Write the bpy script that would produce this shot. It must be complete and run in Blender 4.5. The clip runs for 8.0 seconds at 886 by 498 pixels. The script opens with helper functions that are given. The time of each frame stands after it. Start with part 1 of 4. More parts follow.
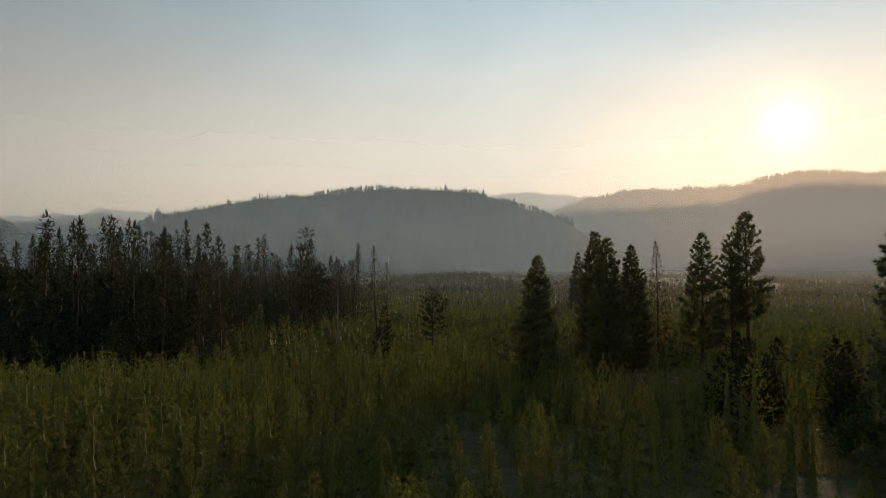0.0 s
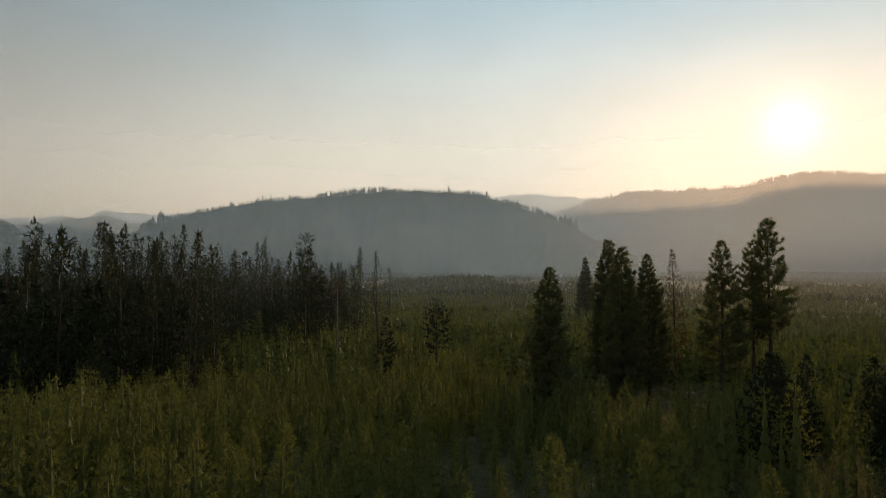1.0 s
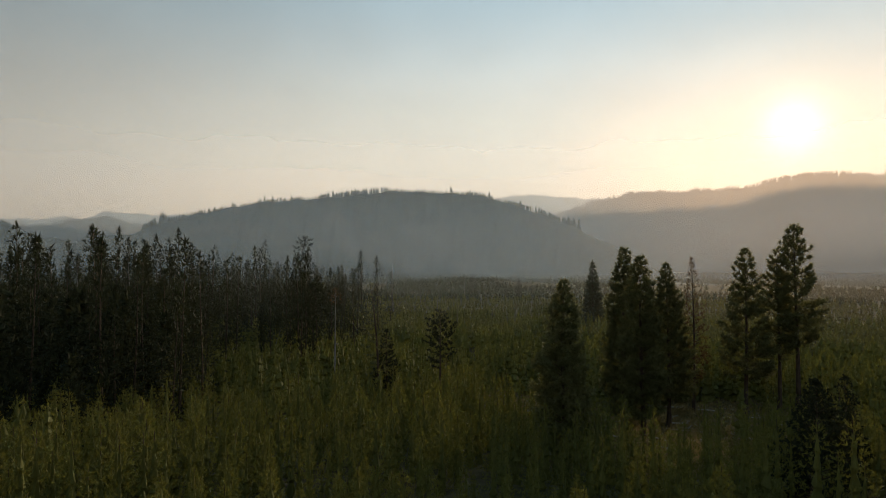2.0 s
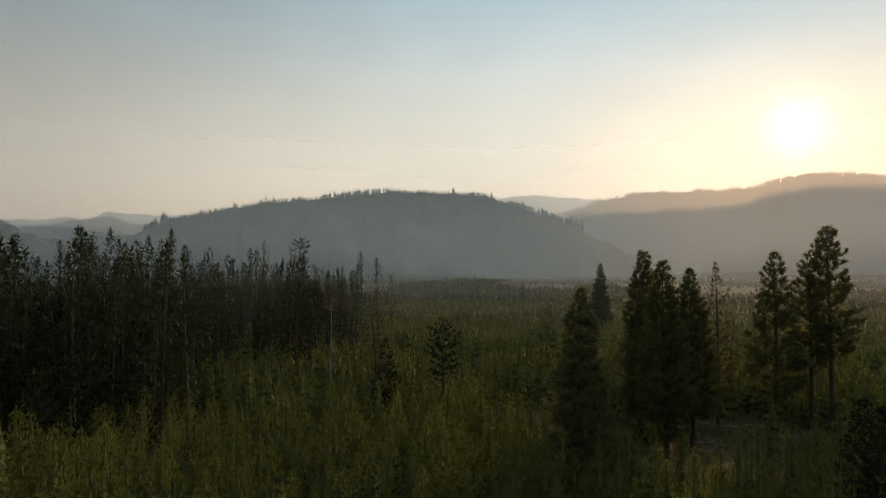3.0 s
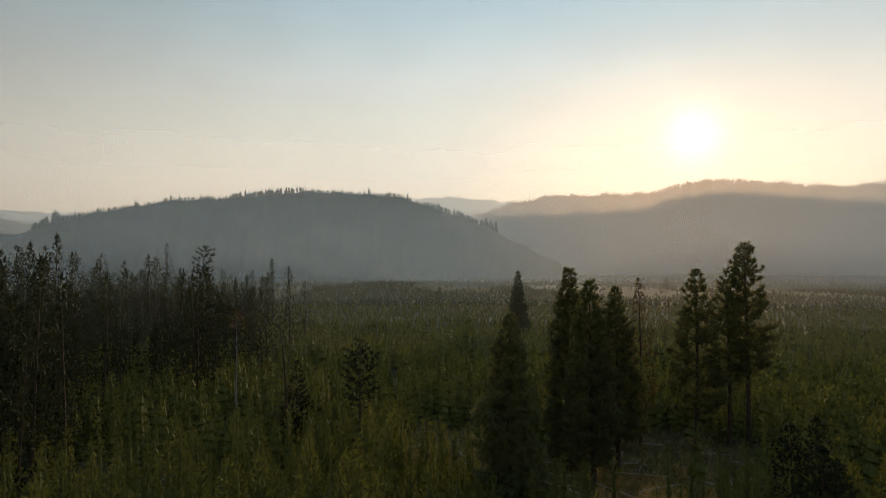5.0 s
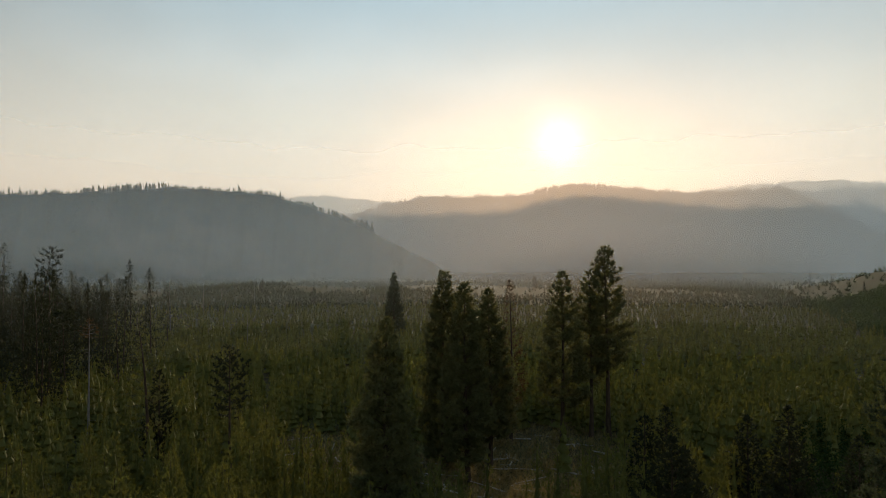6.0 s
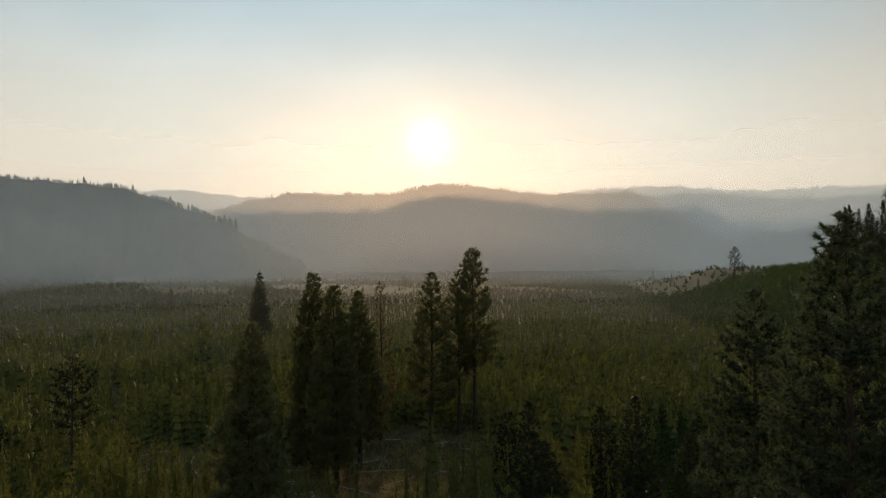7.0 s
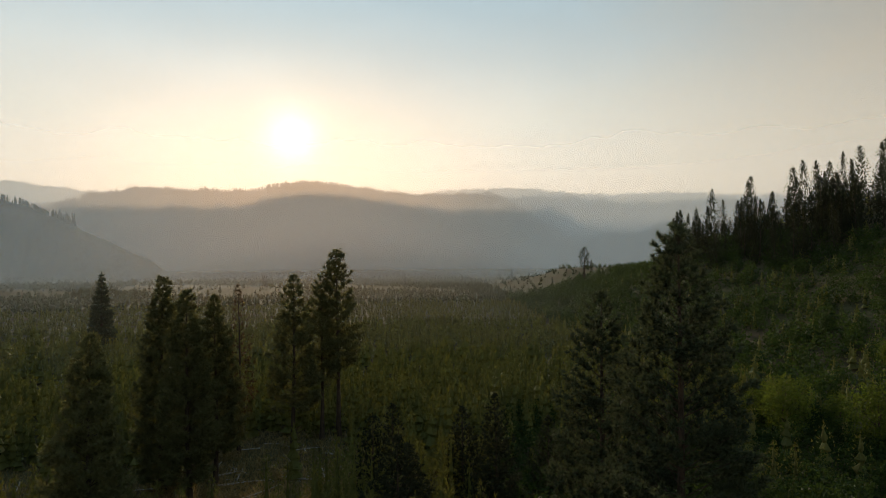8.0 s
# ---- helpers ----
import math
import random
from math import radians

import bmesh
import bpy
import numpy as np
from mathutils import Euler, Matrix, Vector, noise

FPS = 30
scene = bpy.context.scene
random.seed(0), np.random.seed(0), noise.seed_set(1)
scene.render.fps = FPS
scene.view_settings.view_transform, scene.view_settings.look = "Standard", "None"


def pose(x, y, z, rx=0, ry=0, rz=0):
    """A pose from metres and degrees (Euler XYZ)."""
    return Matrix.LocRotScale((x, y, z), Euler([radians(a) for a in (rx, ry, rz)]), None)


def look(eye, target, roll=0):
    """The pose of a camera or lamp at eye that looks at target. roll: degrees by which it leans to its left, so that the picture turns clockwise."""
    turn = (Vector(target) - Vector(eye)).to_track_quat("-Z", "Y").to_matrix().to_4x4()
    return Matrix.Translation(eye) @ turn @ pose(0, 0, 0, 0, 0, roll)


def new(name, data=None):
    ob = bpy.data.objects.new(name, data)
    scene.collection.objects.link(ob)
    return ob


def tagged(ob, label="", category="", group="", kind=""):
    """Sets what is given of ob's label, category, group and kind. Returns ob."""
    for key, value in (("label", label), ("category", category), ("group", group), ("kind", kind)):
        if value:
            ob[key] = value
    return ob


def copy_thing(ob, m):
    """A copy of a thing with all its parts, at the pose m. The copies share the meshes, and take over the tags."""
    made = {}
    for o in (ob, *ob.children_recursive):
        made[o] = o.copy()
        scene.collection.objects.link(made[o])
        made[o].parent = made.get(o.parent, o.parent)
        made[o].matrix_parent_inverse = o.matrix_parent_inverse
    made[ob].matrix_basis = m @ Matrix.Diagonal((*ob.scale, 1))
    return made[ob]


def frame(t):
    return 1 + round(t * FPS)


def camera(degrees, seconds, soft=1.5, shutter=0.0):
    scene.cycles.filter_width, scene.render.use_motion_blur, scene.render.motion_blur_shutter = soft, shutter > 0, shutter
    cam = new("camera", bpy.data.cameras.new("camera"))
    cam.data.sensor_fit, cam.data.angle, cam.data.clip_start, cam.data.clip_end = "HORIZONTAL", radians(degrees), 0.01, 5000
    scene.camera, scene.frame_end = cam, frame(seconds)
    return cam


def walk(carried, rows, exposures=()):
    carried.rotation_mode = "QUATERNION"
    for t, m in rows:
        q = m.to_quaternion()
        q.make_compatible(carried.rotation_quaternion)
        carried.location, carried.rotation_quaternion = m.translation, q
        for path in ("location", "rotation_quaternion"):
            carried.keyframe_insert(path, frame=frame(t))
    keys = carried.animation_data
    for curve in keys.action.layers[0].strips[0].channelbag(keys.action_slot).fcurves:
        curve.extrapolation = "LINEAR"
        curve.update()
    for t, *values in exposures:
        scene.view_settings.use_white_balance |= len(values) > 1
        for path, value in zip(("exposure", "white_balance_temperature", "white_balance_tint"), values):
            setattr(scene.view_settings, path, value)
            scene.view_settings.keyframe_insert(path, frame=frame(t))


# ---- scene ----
cam = camera(69.6, 8.0, 0.9)
METRES, EYE, TILT, LEAN, TURN = 29.0, 18.0, 1.3, 0.0, 0.0
ROWS = [
    (0.0, 0.0, 0.0, 0.0, 0.0, 0.0, 0.0),
    (0.5, -0.0036, 0.097, 0.0218, 0.16, 0.06, 0.04),
    (1.0, -0.0082, 0.2031, 0.0424, 0.29, 0.15, 0.06),
    (1.5, -0.0128, 0.3159, 0.0705, 0.4, 0.18, 0.05),
    (3.0, -0.0275, 0.7073, 0.0984, 0.67, 0.26, 0.01),
    (3.5, -0.0314, 0.8257, 0.1298, 0.72, 0.27, -0.0),
    (4.0, -0.0325, 0.9005, 0.1542, -0.33, 0.28, -0.03),
    (4.2, -0.0335, 0.9045, 0.1600, -1.22, 0.28, -0.04),
    (5.3, -0.0398, 0.9125, 0.1795, -9.93, 0.32, -0.13),
    (5.5, -0.0407, 0.9131, 0.1828, -12.21, 0.32, -0.14),
    (6.0, -0.0426, 0.9121, 0.1913, -18.04, 0.31, -0.15),
    (6.5, -0.0425, 0.9144, 0.2006, -23.86, 0.25, -0.23),
    (7.0, -0.042, 0.9174, 0.2084, -29.69, 0.21, -0.29),
    (7.5, -0.0413, 0.9194, 0.2165, -35.69, 0.19, -0.33),
    (8.0, -0.0366, 0.9218, 0.2232, -41.78, 0.18, -0.43),
]
walk(cam, [(t, pose(0, 0, EYE, TILT, LEAN, TURN) @ pose(METRES * x, METRES * y, METRES * z, 90 + pitch, roll, yaw)) for t, x, y, z, yaw, pitch, roll in ROWS])

# ---- light: low sun ahead in a smoky evening sky ----
SUN_AZ, SUN_EL = radians(28.5), radians(10.8)
SUN_DIR = Vector((math.sin(SUN_AZ) * math.cos(SUN_EL), math.cos(SUN_AZ) * math.cos(SUN_EL), math.sin(SUN_EL)))
scene.view_settings.exposure = 0.0

sun = new("sun", bpy.data.lights.new("sun", "SUN"))
sun.data.energy, sun.data.angle, sun.data.color = 4.8, radians(2.0), (1.0, 0.80, 0.55)
sun.matrix_world = look(SUN_DIR * 100, (0, 0, 0))


def wire(tree, a, b):
    tree.links.new(a, b)


def node(tree, kind, **values):
    n = tree.nodes.new(kind)
    for key, value in values.items():
        n.inputs[key].default_value = value
    return n


def maths(tree, op, a, b=None, c=None):
    n = tree.nodes.new("ShaderNodeMath")
    n.operation = op
    for i, v in enumerate((a, b, c)):
        if v is None:
            continue
        if isinstance(v, (int, float)):
            n.inputs[i].default_value = v
        else:
            tree.links.new(v, n.inputs[i])
    return n.outputs[0]


def mixed(tree, kind, fac, a, b):
    """Colour mix of a kind; a and b are colours or sockets."""
    n = tree.nodes.new("ShaderNodeMix")
    n.data_type, n.blend_type = "RGBA", kind
    for s, v in ((n.inputs[0], fac), (n.inputs[6], a), (n.inputs[7], b)):
        if isinstance(v, (int, float)):
            s.default_value = v
        elif isinstance(v, tuple):
            s.default_value = (*v, 1)
        else:
            tree.links.new(v, s)
    return n.outputs[2]


def ramp(tree, fac, stops, soft=False):
    n = tree.nodes.new("ShaderNodeValToRGB")
    if soft:
        n.color_ramp.interpolation = "B_SPLINE"
    el = n.color_ramp.elements
    while len(el) < len(stops):
        el.new(0.5)
    for e, (p, c) in zip(el, stops):
        e.position, e.color = p, ((c, c, c, 1) if isinstance(c, (int, float)) else (*c, 1))
    tree.links.new(fac, n.inputs[0])
    return n.outputs[0]


def make_world():
    world = bpy.data.worlds.new("evening_sky")
    scene.world = world
    world.use_nodes = True
    t = world.node_tree
    t.nodes.clear()
    sky = t.nodes.new("ShaderNodeTexSky")
    sky.sky_type, sky.sun_disc = "NISHITA", False
    sky.sun_elevation, sky.sun_rotation = SUN_EL, SUN_AZ
    sky.air_density, sky.dust_density, sky.ozone_density, sky.altitude = 1.0, 0.4, 1.5, 1500
    way = t.nodes.new("ShaderNodeTexCoord").outputs["Generated"]
    dot = t.nodes.new("ShaderNodeVectorMath")
    dot.operation = "DOT_PRODUCT"
    wire(t, way, dot.inputs[0])
    dot.inputs[1].default_value = SUN_DIR
    angle = maths(t, "ARCCOSINE", maths(t, "MINIMUM", dot.outputs["Value"], 0.99999))
    xyz = t.nodes.new("ShaderNodeSeparateXYZ")
    wire(t, way, xyz.inputs[0])
    # smoke aureole: brightness falls away from the sun, hue turns from amber at the horizon to pale blue overhead
    tight = maths(t, "EXPONENT", maths(t, "MULTIPLY", maths(t, "POWER", maths(t, "DIVIDE", angle, radians(2.0)), 2.0), -1.0))
    halo = maths(t, "EXPONENT", maths(t, "MULTIPLY", angle, -1 / radians(4.5)))
    bright = ramp(t, maths(t, "DIVIDE", angle, math.pi), GLOW)
    hue = ramp(t, maths(t, "MAXIMUM", xyz.outputs[2], 0.0), HUE)
    col = mixed(t, "MULTIPLY", 1.0, hue, bright)
    # a brown smoke plume to the east
    east = t.nodes.new("ShaderNodeVectorMath")
    east.operation = "DOT_PRODUCT"
    wire(t, way, east.inputs[0])
    east.inputs[1].default_value = Vector((math.sin(radians(98)), math.cos(radians(98)), 0.2)).normalized()
    noise_n = node(t, "ShaderNodeTexNoise", Scale=2.6, Detail=5.0, Roughness=0.55)
    stretch = t.nodes.new("ShaderNodeMapping")
    stretch.inputs["Scale"].default_value = (1.0, 1.0, 2.2)
    wire(t, way, stretch.inputs[0])
    wire(t, stretch.outputs[0], noise_n.inputs["Vector"])
    plume = maths(t, "ADD", east.outputs["Value"], maths(t, "MULTIPLY", maths(t, "SUBTRACT", noise_n.outputs[0], 0.5), 0.55))
    col = mixed(t, "MIX", ramp(t, plume, [(0.68, 0.0), (1.0, 0.75)]), col, (0.46, 0.37, 0.25))
    col = mixed(t, "MULTIPLY", 1.0, col, ramp(t, noise_n.outputs[0], [(0.35, 0.91), (0.65, 1.04)]))
    col = mixed(t, "MULTIPLY", 1.0, col, (10.0, 10.0, 10.0))
    col = mixed(t, "ADD", 0.1, col, sky.outputs[0])
    col = mixed(t, "ADD", halo, col, (1.9, 1.5, 0.75))
    col = mixed(t, "ADD", tight, col, (9.0, 8.4, 6.4))
    bg = node(t, "ShaderNodeBackground", Strength=0.1)
    wire(t, col, bg.inputs[0])
    wire(t, bg.outputs[0], t.nodes.new("ShaderNodeOutputWorld").inputs[0])


# shares of brightness by the angle from the sun (1 is 180 degrees), and the hue by the height of the way
GLOW = [(0.0, 0.76), (0.05, 0.74), (0.11, 0.72), (0.19, 0.62), (0.25, 0.50), (0.34, 0.34), (0.42, 0.34), (0.55, 0.35), (1.0, 0.36)]
HUE = [(0.0, (1.85, 1.16, 0.62)), (0.08, (1.62, 1.13, 0.69)), (0.14, (1.26, 1.06, 0.80)), (0.20, (1.00, 0.97, 0.83)), (0.30, (0.80, 0.89, 0.87)), (0.42, (0.58, 0.79, 0.88)), (1.0, (0.47, 0.80, 1.08))]
make_world()

# ---- materials ----


def material(name):
    m = bpy.data.materials.new(name)
    m.use_nodes = True
    t = m.node_tree
    t.nodes.clear()
    return m, t, t.nodes.new("ShaderNodeOutputMaterial")


def needles(name, dark, light, glow, share=0.4):
    """Needles or leaves: blade by blade and stand by stand variation, light shining through."""
    m, t, out = material(name)
    geo = t.nodes.new("ShaderNodeNewGeometry")
    ob = t.nodes.new("ShaderNodeObjectInfo")
    patch = node(t, "ShaderNodeTexNoise", Scale=0.3, Detail=4.0)
    wire(t, geo.outputs["Position"], patch.inputs["Vector"])
    v = maths(t, "ADD", maths(t, "MULTIPLY", geo.outputs["Random Per Island"], 0.34), maths(t, "MULTIPLY", ob.outputs["Random"], 0.2))
    v = maths(t, "ADD", v, maths(t, "MULTIPLY", patch.outputs[0], 0.6))
    col = ramp(t, v, [(0.15, dark), (0.85, light)])
    b = node(t, "ShaderNodeBsdfPrincipled", Roughness=0.62)
    b.inputs["Specular IOR Level"].default_value = 0.08
    wire(t, col, b.inputs["Base Color"])
    tr = t.nodes.new("ShaderNodeBsdfTranslucent")
    wire(t, mixed(t, "MULTIPLY", 1.0, col, glow), tr.inputs[0])
    mix = node(t, "ShaderNodeMixShader", Fac=share)
    wire(t, b.outputs[0], mix.inputs[1])
    wire(t, tr.outputs[0], mix.inputs[2])
    wire(t, mix.outputs[0], out.inputs[0])
    return m


def rough(name, a, b_col, scale, bump=0.4, roughness=0.9, stretch=(1, 1, 1), fine=8.0):
    """Bark, wood, soil: two scales of noise in colour and relief."""
    m, t, out = material(name)
    tc = t.nodes.new("ShaderNodeTexCoord")
    mp = t.nodes.new("ShaderNodeMapping")
    mp.inputs["Scale"].default_value = stretch
    wire(t, tc.outputs["Object"], mp.inputs[0])
    n1 = node(t, "ShaderNodeTexNoise", Scale=scale, Detail=4.0)
    n2 = node(t, "ShaderNodeTexNoise", Scale=scale * fine, Detail=3.0)
    for n in (n1, n2):
        wire(t, mp.outputs[0], n.inputs["Vector"])
    v = maths(t, "ADD", maths(t, "MULTIPLY", n1.outputs[0], 0.6), maths(t, "MULTIPLY", n2.outputs[0], 0.4))
    b = node(t, "ShaderNodeBsdfPrincipled", Roughness=roughness)
    b.inputs["Specular IOR Level"].default_value = 0.2
    wire(t, ramp(t, v, [(0.35, a), (0.65, b_col)]), b.inputs["Base Color"])
    bp = node(t, "ShaderNodeBump", Strength=bump, Distance=0.05)
    wire(t, v, bp.inputs["Height"])
    wire(t, bp.outputs[0], b.inputs["Normal"])
    wire(t, b.outputs[0], out.inputs[0])
    return m


def garoundmaterial():
    m, t, out = material("forest_floor")
    geo = t.nodes.new("ShaderNodeNewGeometry")
    big = node(t, "ShaderNodeTexNoise", Scale=0.05, Detail=5.0)
    mid = node(t, "ShaderNodeTexNoise", Scale=0.6, Detail=5.0, Roughness=0.65)
    tiny = node(t, "ShaderNodeTexNoise", Scale=9.0, Detail=4.0)
    for n in (big, mid, tiny):
        wire(t, geo.outputs["Position"], n.inputs["Vector"])
    v = maths(t, "ADD", maths(t, "MULTIPLY", mid.outputs[0], 0.65), maths(t, "MULTIPLY", tiny.outputs[0], 0.35))
    grass = ramp(t, v, [(0.3, (0.030, 0.032, 0.013)), (0.5, (0.072, 0.066, 0.028)), (0.7, (0.140, 0.112, 0.052))])
    soil = ramp(t, v, [(0.3, (0.036, 0.028, 0.014)), (0.7, (0.110, 0.078, 0.040))])
    col = mixed(t, "MIX", ramp(t, big.outputs[0], [(0.45, 0.0), (0.62, 1.0)]), grass, soil)
    b = node(t, "ShaderNodeBsdfPrincipled", Roughness=0.95)
    b.inputs["Specular IOR Level"].default_value = 0.1
    wire(t, col, b.inputs["Base Color"])
    bp = node(t, "ShaderNodeBump", Strength=0.8, Distance=0.15)
    wire(t, v, bp.inputs["Height"])
    wire(t, bp.outputs[0], b.inputs["Normal"])
    wire(t, b.outputs[0], out.inputs[0])
    return m


def slope_material():
    """Wooded mountain side far away: dark conifers with paler burnt and open patches."""
    m, t, out = material("wooded_slope")
    geo = t.nodes.new("ShaderNodeNewGeometry")
    big = node(t, "ShaderNodeTexNoise", Scale=0.006, Detail=6.0)
    tiny = node(t, "ShaderNodeTexNoise", Scale=0.09, Detail=4.0, Roughness=0.7)
    for n in (big, tiny):
        wire(t, geo.outputs["Position"], n.inputs["Vector"])
    wood = ramp(t, tiny.outputs[0], [(0.35, (0.018, 0.024, 0.014)), (0.68, (0.07, 0.075, 0.04))])
    bare = ramp(t, tiny.outputs[0], [(0.35, (0.06, 0.05, 0.035)), (0.68, (0.16, 0.13, 0.09))])
    col = mixed(t, "MIX", ramp(t, big.outputs[0], [(0.5, 0.0), (0.66, 0.7)]), wood, bare)
    b = node(t, "ShaderNodeBsdfPrincipled", Roughness=0.95)
    b.inputs["Specular IOR Level"].default_value = 0.05
    wire(t, col, b.inputs["Base Color"])
    bp = node(t, "ShaderNodeBump", Strength=1.0, Distance=12.0)
    wire(t, tiny.outputs[0], bp.inputs["Height"])
    wire(t, bp.outputs[0], b.inputs["Normal"])
    wire(t, b.outputs[0], out.inputs[0])
    return m


def smoke_material(name, colour, forward, thick, top, valley=False):
    """Tint of a sheet that stands in for smoke haze: lets most light through, scatters the rest, partly straight on;
    thins with height.
    """
    m, t, out = material(name)
    geo = t.nodes.new("ShaderNodeNewGeometry")
    xyz = t.nodes.new("ShaderNodeSeparateXYZ")
    wire(t, geo.outputs["Position"], xyz.inputs[0])
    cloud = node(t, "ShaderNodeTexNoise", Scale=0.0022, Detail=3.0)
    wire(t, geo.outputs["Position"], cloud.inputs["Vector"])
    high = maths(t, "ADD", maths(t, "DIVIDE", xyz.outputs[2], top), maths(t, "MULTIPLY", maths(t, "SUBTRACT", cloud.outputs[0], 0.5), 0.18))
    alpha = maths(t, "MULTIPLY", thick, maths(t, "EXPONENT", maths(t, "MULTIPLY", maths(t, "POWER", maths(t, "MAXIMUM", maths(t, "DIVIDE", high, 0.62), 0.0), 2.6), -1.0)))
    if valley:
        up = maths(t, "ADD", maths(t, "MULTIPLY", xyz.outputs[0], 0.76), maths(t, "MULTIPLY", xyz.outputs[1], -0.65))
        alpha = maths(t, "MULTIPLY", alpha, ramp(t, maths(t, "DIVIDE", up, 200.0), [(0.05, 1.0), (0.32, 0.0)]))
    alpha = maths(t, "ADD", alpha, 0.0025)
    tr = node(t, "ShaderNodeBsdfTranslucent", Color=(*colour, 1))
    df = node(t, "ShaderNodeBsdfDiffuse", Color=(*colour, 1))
    ahead = node(t, "ShaderNodeBsdfRefraction", Color=(*forward, 1), Roughness=0.9, IOR=1.45)
    both, all3 = t.nodes.new("ShaderNodeAddShader"), t.nodes.new("ShaderNodeAddShader")
    wire(t, tr.outputs[0], both.inputs[0])
    wire(t, df.outputs[0], both.inputs[1])
    wire(t, both.outputs[0], all3.inputs[0])
    wire(t, ahead.outputs[0], all3.inputs[1])
    mix = t.nodes.new("ShaderNodeMixShader")
    wire(t, alpha, mix.inputs[0])
    wire(t, t.nodes.new("ShaderNodeBsdfTransparent").outputs[0], mix.inputs[1])
    wire(t, all3.outputs[0], mix.inputs[2])
    wire(t, mix.outputs[0], out.inputs[0])
    return m


M_GROUND = garoundmaterial()
M_SLOPE = slope_material()
M_YOUNG = needles("young_needles", (0.078, 0.086, 0.028), (0.194, 0.194, 0.058), (1.45, 1.22, 0.50), 0.35)
M_OLD = needles("old_needles", (0.068, 0.078, 0.038), (0.185, 0.186, 0.086), (1.35, 1.15, 0.65), 0.32)
# the fir's own needles, and a shaded tone for some pines
M_FIR_AND_SHADED = needles("fir_and_shaded_needles", (0.032, 0.043, 0.028), (0.100, 0.120, 0.068), (1.3, 1.2, 0.8), 0.35)
# needles of dark trees; the backlit stand's shade is put into this colour too
M_DARK_SHADED = needles("dark_shaded_needles", (0.014, 0.019, 0.011), (0.048, 0.054, 0.029), (1.3, 1.15, 0.7), 0.24)
M_BROWN = needles("dry_needles", (0.040, 0.026, 0.014), (0.120, 0.075, 0.035), (1.3, 1.0, 0.6), 0.35)
M_LEAF = needles("shrub_leaves", (0.016, 0.031, 0.010), (0.052, 0.080, 0.023), (1.5, 1.4, 0.7), 0.36)
M_ASPEN = needles("aspen_leaves", (0.038, 0.060, 0.013), (0.110, 0.140, 0.032), (1.5, 1.4, 0.6), 0.5)
M_GRASS = needles("dry_grass", (0.110, 0.092, 0.040), (0.340, 0.260, 0.130), (1.2, 1.1, 0.8), 0.4)
M_BARK = rough("pine_bark", (0.030, 0.022, 0.016), (0.110, 0.075, 0.050), 3.0, 0.8, stretch=(1, 1, 0.25))
M_DEAD = rough("weathered_wood", (0.20, 0.18, 0.16), (0.50, 0.47, 0.42), 4.0, 0.5, stretch=(1, 1, 0.2))
M_SNAG = rough("grey_snag_wood", (0.10, 0.09, 0.08), (0.30, 0.27, 0.24), 4.0, 0.5, stretch=(1, 1, 0.2))

# ---- plan ----


def smooth(a, b, v):
    s = np.clip((v - a) / (b - a), 0, 1)
    return s * s * (3 - 2 * s)


HILL_ACROSS, HILL_HIGH = (0.76, -0.65), 69.0


def uphill(x, y):
    """How far up the eastern hill side a place lies."""
    return x * HILL_ACROSS[0] + y * HILL_ACROSS[1]


def hollow(x, y):
    """The valley floor dips gently beyond the first thicket and comes up again far out."""
    r = np.hypot(x, y)
    return -3.0 * smooth(62, 112, r) * smooth(640, 260, r) * smooth(110, 40, uphill(x, y))


def terrain(x, y):
    """Height of the ground: a flat valley floor with soft swells and a hill side rising to the east."""
    x, y = np.asarray(x, float), np.asarray(y, float)
    u = uphill(x, y)
    r = np.hypot(x, y)
    hill = HILL_HIGH * smooth(40, 260, u + 6 * np.sin(x / 37) + 5 * np.sin(y / 29 + 1)) * smooth(950, 600, r)
    hill = np.minimum(hill, 77 - 59 * smooth(330, 470, r))
    swell = 0.35 * np.sin(x / 19 + 0.7) * np.sin(y / 23) + 0.25 * np.sin(x / 7.3 + y / 9.1)
    knoll = 6.0 * np.exp(-((x - 25) / 60) ** 2 - ((y - 700) / 60) ** 2)
    return hill + swell + knoll + hollow(x, y)


def mesh_from(name, verts, faces, mat, smooth_shade=False):
    """A mesh from arrays: verts (n, 3) and faces (m, 3 or 4)."""
    me = bpy.data.meshes.new(name)
    verts, faces = np.asarray(verts, np.float32), np.asarray(faces, np.int32)
    k = faces.shape[1]
    me.vertices.add(len(verts))
    me.vertices.foreach_set("co", verts.ravel())
    me.loops.add(faces.size)
    me.loops.foreach_set("vertex_index", faces.ravel())
    me.polygons.add(len(faces))
    me.polygons.foreach_set("loop_start", np.arange(0, faces.size, k, dtype=np.int32))
    me.polygons.foreach_set("use_smooth", np.full(len(faces), smooth_shade))
    me.update(calc_edges=True)
    me.materials.append(mat)
    return me


def grid_faces(nu, nv, closed=False):
    i, j = np.meshgrid(np.arange(nu if closed else nu - 1), np.arange(nv - 1), indexing="ij")
    a, b = i * nv + j, ((i + 1) % nu) * nv + j
    return np.stack([a, b, b + 1, a + 1], -1).reshape(-1, 4)


